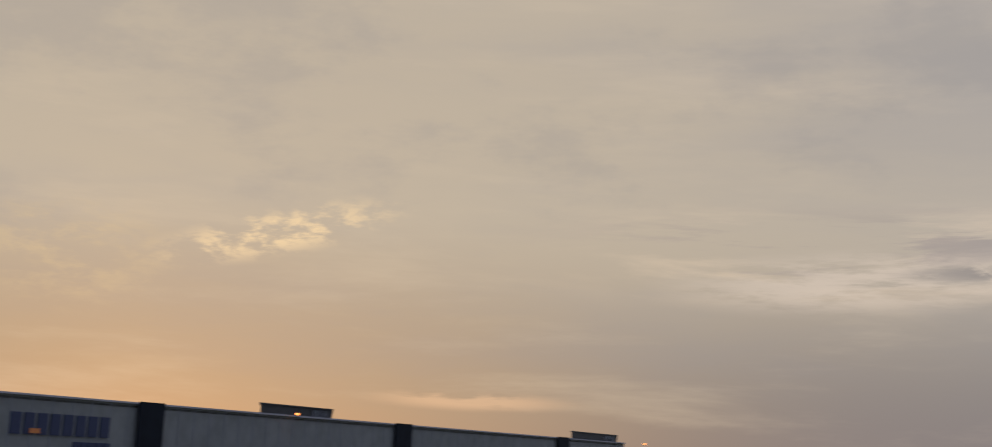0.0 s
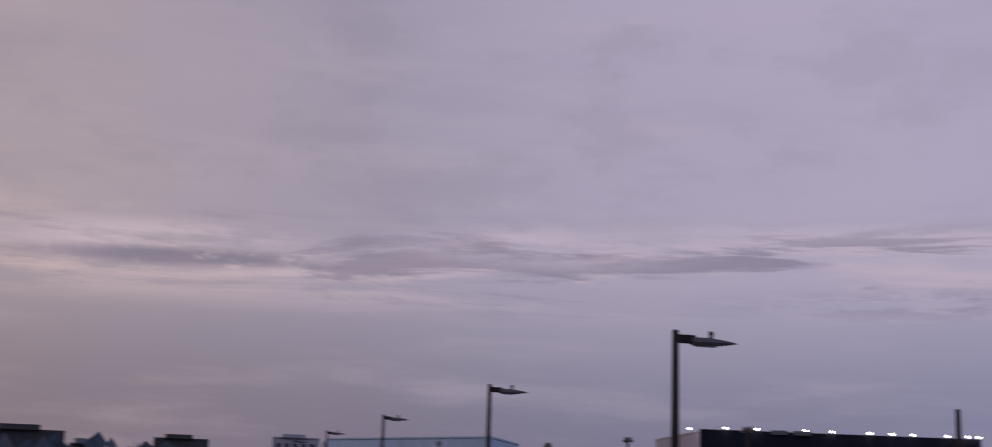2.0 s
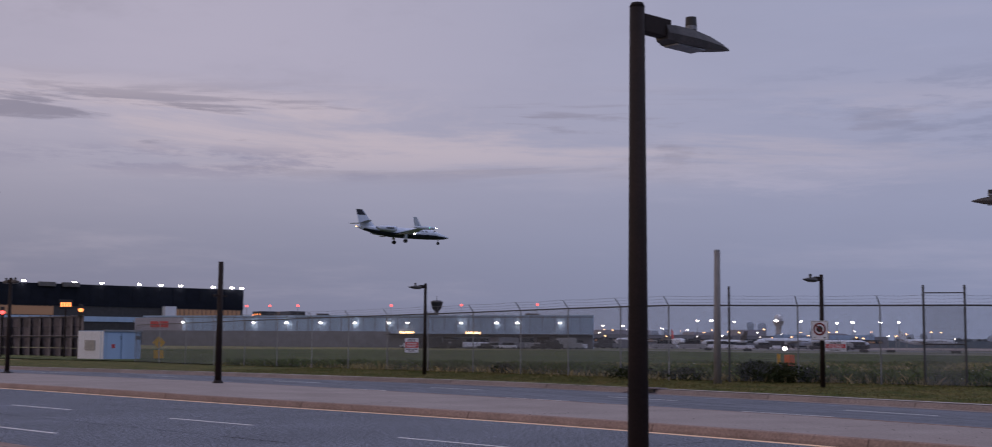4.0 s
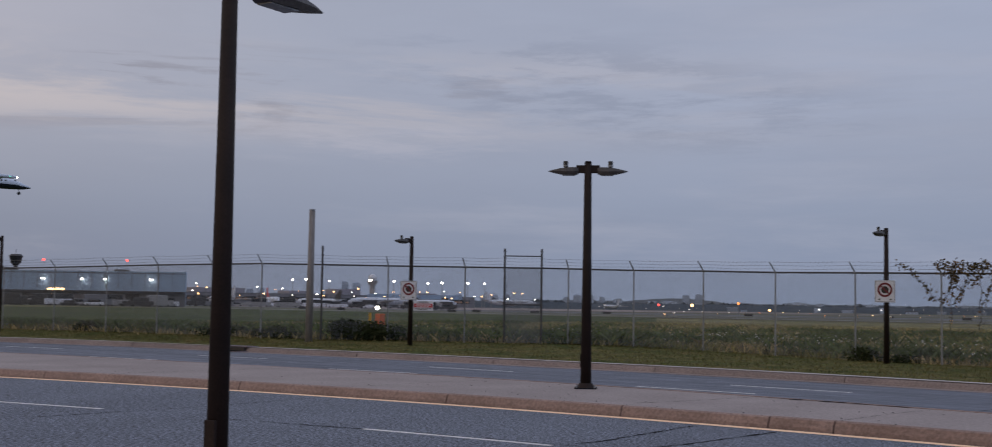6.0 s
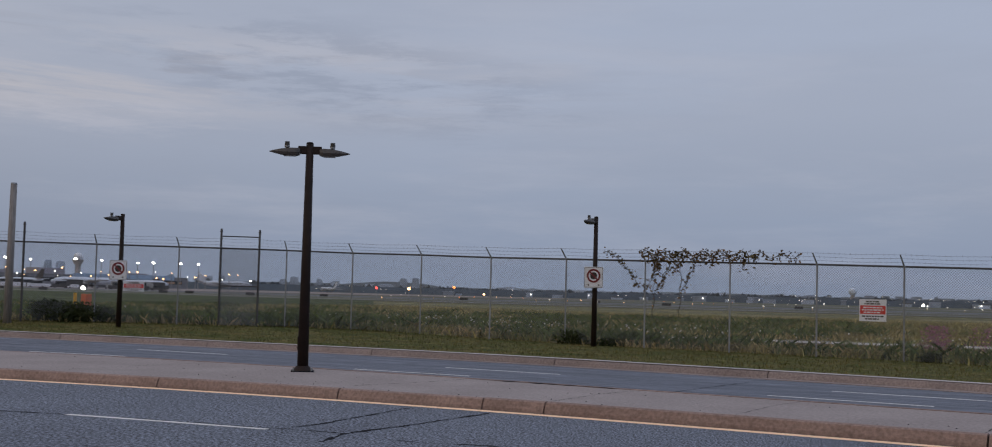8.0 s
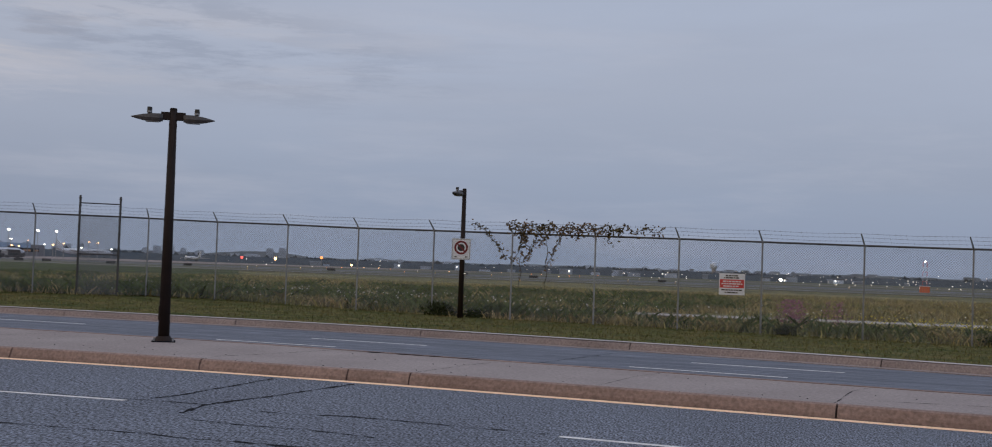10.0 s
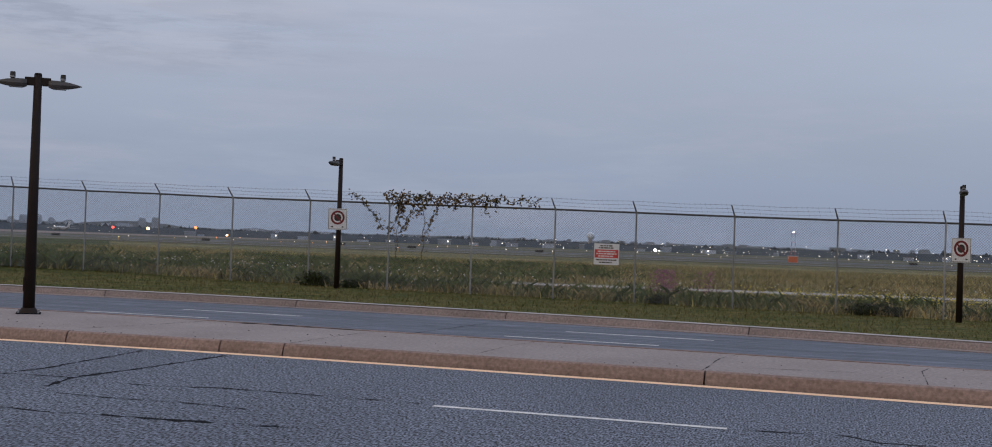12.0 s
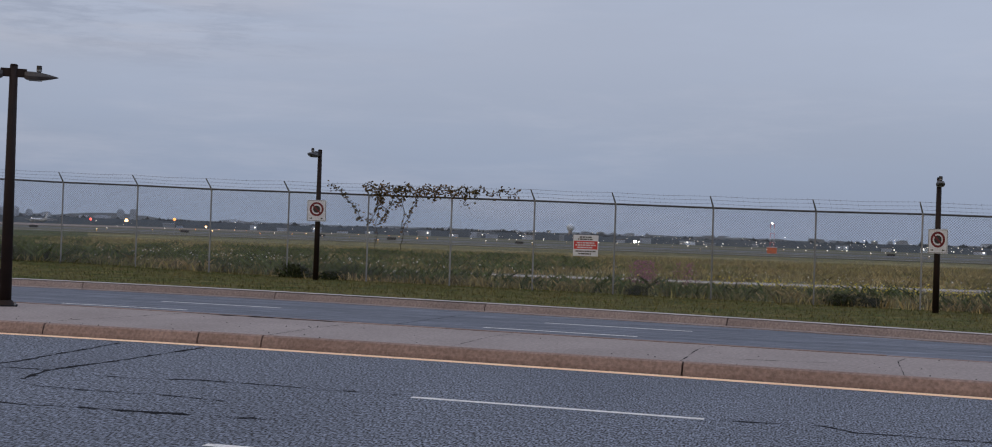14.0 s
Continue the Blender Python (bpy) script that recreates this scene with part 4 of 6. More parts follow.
# long low terminal warehouse
WL, WR = polar(-71.6, 445), polar(-51.92, 374)
ware = block("cargo_warehouse", "long pale blue cargo warehouse with grey base and wall lamps", "warehouse", facing(-71.6, 445, -51.92, 374, 25), 9.9, BLUE_CLAD)
panel_on(ware, "base_wall", WL, WR, 0.0, 0.585, -0.2, 5.0, 0.05, GREY_CLAD, 0.3, "grey block base wall")
panel_on(ware, "canopy", WL, WR, 0.585, 1.0, 3.9, 4.3, 0.05, DARK_CLAD, 3.0, "dark canopy edge")
panel_on(ware, "recess", WL, WR, 0.585, 1.0, -0.2, 3.9, 0.05, GREY_CLAD, 0.2)
for i in range(7):
    panel_on(ware, "dock_door", WL, WR, 0.64 + 0.05 * i, 0.665 + 0.05 * i, 0.4, 3.4, 0.27, DARK_CLAD if i % 3 else PALE_CLAD, 0.1)
for i in range(1, 40):
    panel_on(ware, "panel_joint", WL, WR, i / 40 - 0.0006, i / 40 + 0.0006, 5.1, 9.8, 0.02, GREY_CLAD, 0.06)
for f in (0.10, 0.19, 0.272, 0.35, 0.428, 0.505, 0.58, 0.62, 0.735, 0.808, 0.85, 0.935):
    p = WL.lerp(WR, f)
    flood(ware, p + Vector((0, 0, 7.7)) - p.normalized() * 0.6, 0.55)
panel_on(ware, "lit_transom", WL, WR, 0.605, 0.635, 4.4, 4.9, 0.1, LIGHT_WARM, 0.1, "lit yellow transom")
panel_on(ware, "lit_transom", WL, WR, 0.745, 0.775, 4.4, 4.9, 0.1, LIGHT_WARM, 0.1, "lit yellow transom")
panel_on(ware, "pink_panel", WL, WR, -0.02, 0.10, 5.0, 9.2, 0.1, PALE_CLAD, 0.1)
panel_on(ware, "red_sign", WL, WR, 0.02, 0.065, 6.0, 8.0, 0.22, SIGN_RED, 0.1, "red sign panel")
for f, w, h in ((0.33, 0.012, 1.6), (0.42, 0.006, 1.0), (0.66, 0.01, 1.2), (0.87, 0.008, 0.9)):
    p = WL.lerp(WR, f) * 1.04
    part("roof_unit", box(B(), p.x - w * 130, p.x + w * 130, p.y, p.y + 4, 9.4, 9.9 + h, 0.1), ROOF, ware)
for f in (0.255, 0.31, 0.375, 0.585, 0.735, 0.89):
    p = WL.lerp(WR, f) * 1.03
    mast = thing("beacon_mast", "thin roof mast with a red obstruction light", "mast", p, group="roof beacons")
    part("rod", rod(B(), (0, 0, 9.4), (0, 0, 13.2), 0.08, 0.06, 6), GALV, mast)
    part("red_lamp", ball(B(), (0, 0, 13.3), 0.42, (1, 1, 0.8), 2), LIGHT_RED, mast)
for f in (0.28, 0.345):
    p = WL.lerp(WR, f) * 1.10
    crew = thing("airport_building", "small dark rooftop cabin with orange lights", "building", p, group="rooftop cabins")
    part("cabin", box(B(), -4, 4, 0, 6, -0.2, 12.2, 0.1), DARK_CLAD, crew)
    for x in (-3.1, -1.4, 0.6, 2.8):
        part("orange_lamp", ball(B(), (x, -0.2, 10.9 + 0.25 * math.sin(x * 3)), 0.30, (1.2, 0.6, 0.8), 2), LIGHT_ORANGE, crew)

# small control tower
ct = thing("control_tower", "slim dark tower with a lit cab", "control tower", polar(-58.9, 600))
part("shaft", rod(B(), (0, 0, -0.2), (0, 0, 16.6), 1.2, 0.9, 12), DARK_CLAD, ct)
part("gallery", rod(B(), (0, 0, 16.5), (0, 0, 17.4), 1.2, 2.2, 10), DARK_CLAD, ct)
part("cab", rod(B(), (0, 0, 17.4), (0, 0, 20.4), 2.2, 2.9, 10), GLASS, ct)
part("roof", rod(B(), (0, 0, 20.4), (0, 0, 21.2), 3.0, 2.2, 10), DARK_CLAD, ct)
part("aerial", rod(B(), (0, 0, 21.1), (0, 0, 23.4), 0.12, 0.08, 6), DARK_CLAD, ct)

# far-left low roofs and trees beyond the lamps
for t0, t1, d, h, mat in ((-109.5, -106.2, 260, 8.0, DARK_CLAD), (-106.0, -105.0, 270, 6.0, GREY_CLAD), (-102.6, -100.3, 330, 9.0, DARK_CLAD), (-97.6, -95.6, 420, 12.6, PALE_CLAD), (-88.0, -85.6, 600, 8.0, GREY_CLAD)):
    bl = block("distant_building", "low dark building far along the road", "building", facing(t0, d, t1, d, 30), h, mat, group="far roofs")
    c0, c1 = polar(t0, d), polar(t1, d)
    panel_on(bl, "parapet", c0, c1, 0.2, 0.7, h - 0.1, h + 0.9, 0.05, mat, 1.0)
    for k in range(5):
        panel_on(bl, "window", c0, c1, 0.08 + 0.18 * k, 0.17 + 0.18 * k, h - 3.6, h - 2.0, 0.05, GLASS, 0.1)

# warehouse behind the standpoint, under the last light
SL, SR = polar(-158.5, 190), polar(-130.6, 378)
SH = 7.85
store = block("distribution_warehouse", "long grey panel warehouse with dark bays and rooftop units", "warehouse",
              [SL, SR, SR + Vector((-40, -70, 0)), SL + Vector((-40, -70, 0))], SH, STORE_CLAD)


def along(turn):
    """Fraction of the store's front met at a bearing."""
    d = polar(turn, 1)
    e = SR - SL
    return (SL.x * -d.y + SL.y * d.x) / (e.x * d.y - e.y * d.x)


panel_on(store, "coping", SL, SR, 0.0, 1.0, SH - 0.1, SH + 0.18, 0.0, PALE_CLAD, 0.5, "pale metal coping")
for t0, t1 in ((-151.75, -150.72), (-140.75, -140.05), (-133.6, -133.1)):
    panel_on(store, "dark_bay", SL, SR, along(t0), along(t1), -0.1, SH + 0.3, 0.52, BLACK_CLAD, 0.3, "black recessed bay")
f0, f1 = along(-156.75), along(-152.7)
for i in range(8):
    g0 = f0 + (f1 - f0) * i / 8
    panel_on(store, "sign_bar", SL, SR, g0, g0 + (f1 - f0) * 0.095, SH - 5.6, SH - 2.5, 0.05, SIGN_BLUE, 0.2, "dark blue sign block")
panel_on(store, "orange_mark", SL, SR, along(-156.0), along(-155.6), SH - 5.4, SH - 4.7, 0.3, SIGN_ORANGE, 0.1)
for i in range(5):
    g0 = along(-154.2) + (f1 - along(-154.2)) * i / 5
    panel_on(store, "sign_bar", SL, SR, g0, g0 + 0.006, SH - 7.2, SH - 6.4, 0.05, SIGN_BLUE, 0.2)
for i in range(1, 60):
    panel_on(store, "panel_joint", SL, SR, i / 60 - 0.0004, i / 60 + 0.0004, 0, SH - 0.2, 0.01, GREY_CLAD, 0.04)
for t0, t1, h in ((-146.55, -143.5, 2.7), (-132.9, -130.95, 2.9)):
    a, b = SL.lerp(SR, along(t0)) * 1.03, SL.lerp(SR, along(t1)) * 1.03
    unit = thing("rooftop_unit", "dark slatted rooftop air handler on the warehouse", "air handler", group="rooftop units")
    n = a.normalized()
    bm = B()
    loft(bm, [[(a + n * k)[:], (b + n * k)[:], (b + n * k + (b - a) * 0.03 + Vector((0, 0, h)))[:], (a + n * k + Vector((0, 0, h)))[:]] for k in (0, 5)])
    bmesh.ops.translate(bm, vec=(0, 0, SH - 0.75), verts=bm.verts)
    part("casing", bm, DARK_CLAD, unit)
    for i in range(12):
        c, d = a.lerp(b, 0.72 + i * 0.02), a.lerp(b, 0.73 + i * 0.02)
        bm = B()
        loft(bm, [[(c - n * k + Vector((0, 0, z)))[:] for z in (SH - 0.2, SH + h - 1.0)] + [(d - n * k + Vector((0, 0, z)))[:] for z in (SH + h - 1.0, SH - 0.2)] for k in (0.05, 0.2)])
        part("louvre", bm, GREY_CLAD, unit)
    c, d = a.lerp(b, -0.02), a.lerp(b, 1.03)
    bm = B()
    loft(bm, [[(c + n * k)[:], (d + n * k)[:], (d + n * k + Vector((0, 0, 0.25)))[:], (c + n * k + Vector((0, 0, 0.25)))[:]] for k in (-0.5, 5.5)])
    bmesh.ops.translate(bm, vec=(0, 0, SH - 0.75 + h), verts=bm.verts)
    part("lid", bm, DARK_CLAD, unit)
for t, z in ((-144.95, SH + 0.35), (-129.7, SH + 0.2)):
    p = SL.lerp(SR, along(t)) * 0.985
    wl = thing("wall_lamp", "small orange glowing wall lamp", "lamp", group="warehouse lamps")
    part("bulb", ball(B(), p + Vector((0, 0, z)), 0.38, (1.3, 1, 0.6), 2), LIGHT_ORANGE, wl)
    part("arm", rod(B(), p + Vector((0, 0, z)), p * 1.012 + Vector((0, 0, z - 0.5)), 0.06, None, 6), LAMP_BODY, wl)

# retaining wall of posts and panels
wall = thing("retaining_wall", "long brown wall of leaning concrete posts and slats", "wall", kind="structure")
VL, VR = polar(-86.2, 205), polar(-74.0, 124)
NB = 44
for i in range(NB + 1):
    f = i / NB
    p = VL.lerp(VR, f)
    n = -p.normalized()
    bm = B()
    e = (VR - VL).normalized() * 0.16
    loft(bm, [[(p - e + n * 1.0)[:], (p + e + n * 1.0)[:], (p + e - n * 0.3)[:], (p - e - n * 0.3)[:]],
              [(p - e + n * 0.4 + Vector((0, 0, 3.9)))[:], (p + e + n * 0.4 + Vector((0, 0, 3.9)))[:], (p + e - n * 0.3 + Vector((0, 0, 3.9)))[:], (p - e - n * 0.3 + Vector((0, 0, 3.9)))[:]]])
    part("buttress", bm, POST_WALL, wall)
    if i < NB:
        q = VL.lerp(VR, (i + 1) / NB)
        for k in range(4):
            z = -0.1 + k * 0.98
            bm = B()
            loft(bm, [[(p + Vector((0, 0, z)))[:], (q + Vector((0, 0, z)))[:], (q - n * 0.2 + Vector((0, 0, z)))[:], (p - n * 0.2 + Vector((0, 0, z)))[:]],
                      [(p + Vector((0, 0, z + 0.93)))[:], (q + Vector((0, 0, z + 0.93)))[:], (q - n * 0.2 + Vector((0, 0, z + 0.93)))[:], (p - n * 0.2 + Vector((0, 0, z + 0.93)))[:]]])
            part("panel", bm, BROWN_WALL, wall)
for z in (1.95, 3.75):
    vs, fs = [], []
    wire_strip(vs, fs, VL * 0.992 + Vector((0, 0, z)), VR * 0.992 + Vector((0, 0, z)), 0.09)
    mesh_part("wale", [tuple(v) for v in vs], fs, POST_WALL, wall)

# equipment cabin before the wall
ca, cb, cc = polar(-74.12, 108), polar(-73.1, 104.5), polar(-71.6, 107)
cabin = block("equipment_cabin", "pale blue and pink metal equipment cabin on the grass", "cabin", [ca, cb, cc, cc + (ca - cb)], 2.35, BLUE_CLAD)
panel_on(cabin, "side_panel", ca, cb, 0.0, 1.0, -0.1, 2.3, 0.02, SIGN_WHITE, 0.05)
for f0, f1 in ((0.06, 0.42), (0.46, 0.82)):
    panel_on(cabin, "door", cb, cc, f0, f1, 0.05, 2.15, 0.03, BLUE_CLAD, 0.06)
panel_on(cabin, "red_mark", cb, cc, 0.18, 0.27, 1.0, 1.3, 0.1, SIGN_RED, 0.01)
panel_on(cabin, "lid", cb, cc, -0.02, 1.02, 2.28, 2.42, 0.02, GALV, 0.12)
panel_on(cabin, "vent", ca, cb, 0.3, 0.7, 0.8, 1.6, 0.08, GALV, 0.04)

mk = thing("marker_sign", "yellow diamond warning sign on a post", "road sign", polar(-70.85, 112))
part("post", rod(B(), (0, 0, -0.1), (0, 0, 1.5), 0.04, None, 8), GALV, mk)
part("diamond", box(B(), -0.38, 0.38, -0.03, 0.0, -0.38, 0.38, 0, Matrix.Translation((0, 0, 1.45)) @ pose(0, 0, 0, 0, 45, 70)), SIGN_YELLOW, mk)
part("lower_plate", box(B(), -0.4, 0.4, -0.03, 0.0, 0.1, 0.8, 0, pose(0, 0, 0, 0, 0, 70)), SIGN_YELLOW, mk)

gsign = thing("direction_sign", "dark green roadside direction sign on two posts", "road sign", polar(-84.45, 190), 84)
part("board", box(B(), -2.0, 2.0, -0.05, 0.0, 1.6, 3.4), GREEN_SIGN, gsign)
for s in (-1.2, 1.2):
    part("post", rod(B(), (s, 0.05, -0.1), (s, 0.05, 3.3), 0.06, None, 8), GALV, gsign)


# ---- traffic lights and tail lamps on the far road ----
def signal(turn, d, z, mat, label):
    p = polar(turn, d)
    ob = thing("traffic_signal", label, "traffic signal", p, -turn, "traffic signals")
    part("post", rod(B(), (0, 0, -0.1), (0, 0, z + 0.5), 0.07, 0.05, 8), BRONZE, ob)
    hd = part("signal_head", box(B(), -0.18, 0.18, -0.15, 0.1, z - 0.55, z + 0.5, 0.03), SIGN_BLACK, ob)
    part("lit_lens", ball(B(), (0, -0.2, z), 0.21, (1.1, 0.6, 0.8), 2), mat, hd)


for turn, d, z, mat in ((-83.2, 150, 2.15, LIGHT_RED), (-83.55, 150, 0.65, LIGHT_RED), (-81.2, 150, 2.4, LIGHT_RED), (-81.5, 150, 0.75, LIGHT_RED),
                        (-77.2, 118, 3.9, LIGHT_RED), (-74.1, 118, 4.2, LIGHT_ORANGE), (-82.55, 150, 3.35, LIGHT_WARM), (-88.7, 160, 1.5, LIGHT_WARM), (-88.9, 160, 3.4, LIGHT_WARM), (-97.2, 150, 1.6, LIGHT_RED), (-99.3, 150, 1.5, LIGHT_RED)):
    signal(turn, d, z, mat, "roadside signal on a thin dark post, lit red" if mat is LIGHT_RED else "roadside signal on a thin dark post, lit amber")


board = thing("message_sign", "small black roadside sign with lit orange characters", "road sign", polar(-74.7, 117), 74.7)
part("post", rod(B(), (0, 0.1, -0.1), (0, 0.1, 4.4), 0.06, None, 8), BRONZE, board)
part("case", box(B(), -0.55, 0.55, -0.06, 0.12, 4.25, 5.05, 0.03), SIGN_BLACK, board)
for k in range(4):
    part("lit_bar", box(B(), -0.44 + k * 0.23, -0.28 + k * 0.23, -0.09, -0.07, 4.45, 4.82), LIGHT_ORANGE, board)

# ---- airfield distance ----
term = block("terminal", "long low airport terminal with lit windows", "terminal", facing(-52.2, 900, -39.3, 1024, 60), 8.5, GREY_CLAD)
TL, TR = polar(-52.2, 900), polar(-39.3, 1024)
panel_on(term, "glazed_band", TL, TR, 0.02, 0.98, 3.2, 6.0, 0.1, GLASS, 0.2)
panel_on(term, "blue_fascia", TL, TR, 0.6, 0.95, 6.2, 9.6, 0.1, BLUE_CLAD, 0.3)
rnd = random.Random(21)
for i in range(46):
    f = rnd.uniform(0.02, 0.97)
    panel_on(term, "lit_window", TL, TR, f, f + rnd.uniform(0.004, 0.012), 3.6, 5.0, 0.35, LIT_ROOM, 0.1)
for f0, f1, h in ((0.05, 0.2, 3.5), (0.34, 0.42, 2.5), (0.5, 0.58, 4.5), (0.8, 0.86, 2.5)):
    panel_on(term, "upper_storey", TL, TR, f0, f1, 8.2, 8.2 + h, -20, PALE_CLAD, 18)


def apron_mast(turn, d, h, mat=None, r=1.6):
    ob = thing("apron_light", "tall apron mast with a bright lamp", "flood light", polar(turn, d), group="apron lights")
    part("mast", rod(B(), (0, 0, -0.2), (0, 0, h), 0.3, 0.18, 6), GALV, ob)
    part("lamp", ball(B(), (0, 0, h), r, (1.15, 1.0, 0.75), 2), mat or LIGHT_WHITE, ob)


for turn, h, r in ((-47.35, 17.5, 1.7), (-46.75, 17.8, 2.1), (-45.75, 17.0, 1.6), (-43.95, 18.0, 2.5), (-42.9, 17.5, 1.9), (-42.4, 17.0, 1.5), (-41.4, 16.5, 1.8), (-40.75, 17.0, 2.2), (-39.6, 17.0, 1.9), (-38.85, 17.0, 1.6), (-50.6, 14, 1.3), (-51.5, 14, 1.2)):
    apron_mast(turn, 880, h, None, r * 0.43)
for i in range(34):
    apron_mast(-51.8 + i * 0.46 + rnd.uniform(-0.2, 0.2), 850, rnd.uniform(6, 12), LIGHT_WARM if i % 3 else LIGHT_WHITE, rnd.uniform(0.3, 0.55))

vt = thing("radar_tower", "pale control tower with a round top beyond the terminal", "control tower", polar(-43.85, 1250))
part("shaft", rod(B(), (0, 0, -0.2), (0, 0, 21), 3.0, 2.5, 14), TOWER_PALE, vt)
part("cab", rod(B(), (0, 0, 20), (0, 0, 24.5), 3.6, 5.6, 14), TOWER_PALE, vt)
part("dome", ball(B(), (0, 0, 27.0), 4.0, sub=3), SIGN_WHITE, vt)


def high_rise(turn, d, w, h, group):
    ob = thing("tower_block", "haze-tinted tower block on the far skyline", "tower block", polar(turn, d), -turn, group)
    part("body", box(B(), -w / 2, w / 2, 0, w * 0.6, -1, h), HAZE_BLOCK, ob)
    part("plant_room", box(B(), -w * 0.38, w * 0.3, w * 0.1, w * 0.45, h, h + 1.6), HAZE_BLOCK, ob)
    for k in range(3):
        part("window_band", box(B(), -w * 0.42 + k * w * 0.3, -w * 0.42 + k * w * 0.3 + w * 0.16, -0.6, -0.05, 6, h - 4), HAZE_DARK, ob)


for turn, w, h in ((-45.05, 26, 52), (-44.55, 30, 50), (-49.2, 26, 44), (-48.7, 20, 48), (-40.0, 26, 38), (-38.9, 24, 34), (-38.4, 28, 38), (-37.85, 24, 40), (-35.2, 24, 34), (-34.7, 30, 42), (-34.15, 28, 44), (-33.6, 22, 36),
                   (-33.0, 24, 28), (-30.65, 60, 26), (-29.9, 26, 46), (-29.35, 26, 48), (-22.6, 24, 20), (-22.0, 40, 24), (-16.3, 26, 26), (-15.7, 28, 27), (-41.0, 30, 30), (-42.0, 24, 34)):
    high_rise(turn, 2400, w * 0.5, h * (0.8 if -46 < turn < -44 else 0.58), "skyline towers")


def airliner(at, turn, length, label, tail=None):
    """A parked jet airliner; its nose points along local +y."""
    ob = thing("airliner", label, "airliner", at, turn, "parked airliners")
    s = length / 38.0
    seg = 16

    def ring_at(y, r, z):
        return [(r * math.cos(2 * math.pi * k / seg), y, z + r * math.sin(2 * math.pi * k / seg)) for k in range(seg)]

    st = [(-19, 0.25, 4.6), (-16, 0.9, 4.3), (-12, 1.6, 3.9), (-7, 1.95, 3.7), (9, 1.95, 3.7), (14, 1.85, 3.65), (17, 1.3, 3.45), (18.6, 0.6, 3.25), (19, 0.1, 3.2)]
    smooth_shade(part("fuselage", loft(B(), [[(x * s, y * s, z * s) for x, y, z in ring_at(*q)] for q in st]), JET_WHITE, ob))

    def slab(name, pts, thick, axis, mat):
        bm = B()
        o = Vector((0, 0, thick)) if axis == "z" else Vector((thick, 0, 0))
        loft(bm, [[(Vector(p) * s + o * k)[:] for p in pts] for k in (-0.5, 0.5)])
        return part(name, bm, mat, ob)

    for g in (1, -1):
        slab("wing", [(g * 1.6, 4, 3.0), (g * 17.0, -5.5, 4.2), (g * 17.0, -7.0, 4.2), (g * 1.6, -4, 3.0)], 0.4, "z", JET_GREY)
        slab("tailplane", [(g * 0.6, -14.5, 4.9), (g * 6.2, -18, 5.4), (g * 6.2, -19, 5.4), (g * 0.6, -18, 4.9)], 0.3, "z", JET_GREY)
        smooth_shade(part("engine", rod(B(), (g * 5.8 * s, -0.5 * s, 2.0 * s), (g * 5.8 * s, 3.6 * s, 2.0 * s), 0.7 * s, 1.05 * s, 14), JET_GREY, ob))
        part("main_gear", rod(B(), (g * 2.8 * s, -2 * s, 0), (g * 2.8 * s, -2 * s, 2.6 * s), 0.45 * s, 0.2 * s, 8), RUBBER, ob)
    slab("fin", [(0, -12.5, 5.2), (0, -17.2, 11.3), (0, -19.3, 11.3), (0, -18.2, 5.0)], 0.4, "x", tail or JET_WHITE)
    part("nose_gear", rod(B(), (0, 13.5 * s, 0), (0, 13.5 * s, 2.0 * s), 0.35 * s, 0.15 * s, 8), RUBBER, ob)
    part("window_line", box(B(), -1.99 * s, 1.99 * s, -10 * s, 13 * s, 3.95 * s, 4.2 * s), GLASS, ob)
    part("cockpit_glass", box(B(), -0.9 * s, 0.9 * s, 16.4 * s, 17.7 * s, 4.05 * s, 4.45 * s, 0.1), GLASS, ob)
    return ob


airliner(polar(-37.7, 880, 0.9), -95 + 37, 36, "white jet airliner parked before the terminal")
airliner(polar(-43.4, 640), 132, 34, "white jet airliner taxiing nose-on with its lamp lit")
airliner(polar(-46.2, 700), 100, 30, "white jet airliner with a dark fin on the apron", DARK_CLAD)
airliner(polar(-48.2, 720), -120, 34, "white jet airliner with a red fin on the apron", SIGN_RED)
airliner(polar(-50.4, 760), 75, 36, "white jet airliner parked side-on at the terminal")
airliner(polar(-41.3, 740), -60, 32, "white jet airliner with a dark blue fin on the apron", SIGN_BLUE)
airliner(polar(-33.2, 1100), 60, 30, "white jet airliner far across the field")
tl = thing("taxi_light", "bright white aircraft taxi lamp", "lamp", polar(-43.6, 330))
part("lamp", ball(B(), (0, 0, 0.75), 0.55, (1, 1, 0.9), 2), LIGHT_WHITE, tl)
part("strut", rod(B(), (0, 0, -0.1), (0, 0, 0.5), 0.12, None, 6), GALV, tl)

for i in range(9):
    turn = -51.4 + i * 1.35
    p = polar(turn, 868 + 9 * (i % 3))
    jb = thing("jet_bridge", "grey boarding bridge reaching out from the terminal", "jet bridge", p, -turn, "boarding bridges")
    part("tunnel", box(B(), -1.5, 1.5, -14, 16, 3.4, 6.2, 0.1), GREY_CLAD if i % 2 else JET_GREY, jb)
    part("rotunda", rod(B(), (0, 16, 0), (0, 16, 6.8), 2.2, None, 12), DARK_CLAD, jb)
    for sx in (-1.1, 1.1):
        part("leg", rod(B(), (sx, -9, -0.1), (sx, -9, 3.5), 0.3, None, 6), GALV, jb)
    part("cab", box(B(), -2.2, 2.2, -17.5, -14, 3.1, 6.6, 0.2), DARK_CLAD, jb)
    part("lamp", ball(B(), (0, -17.8, 6.9), 0.45, sub=2), LIGHT_SMALL if i % 2 else LIGHT_WARM, jb)

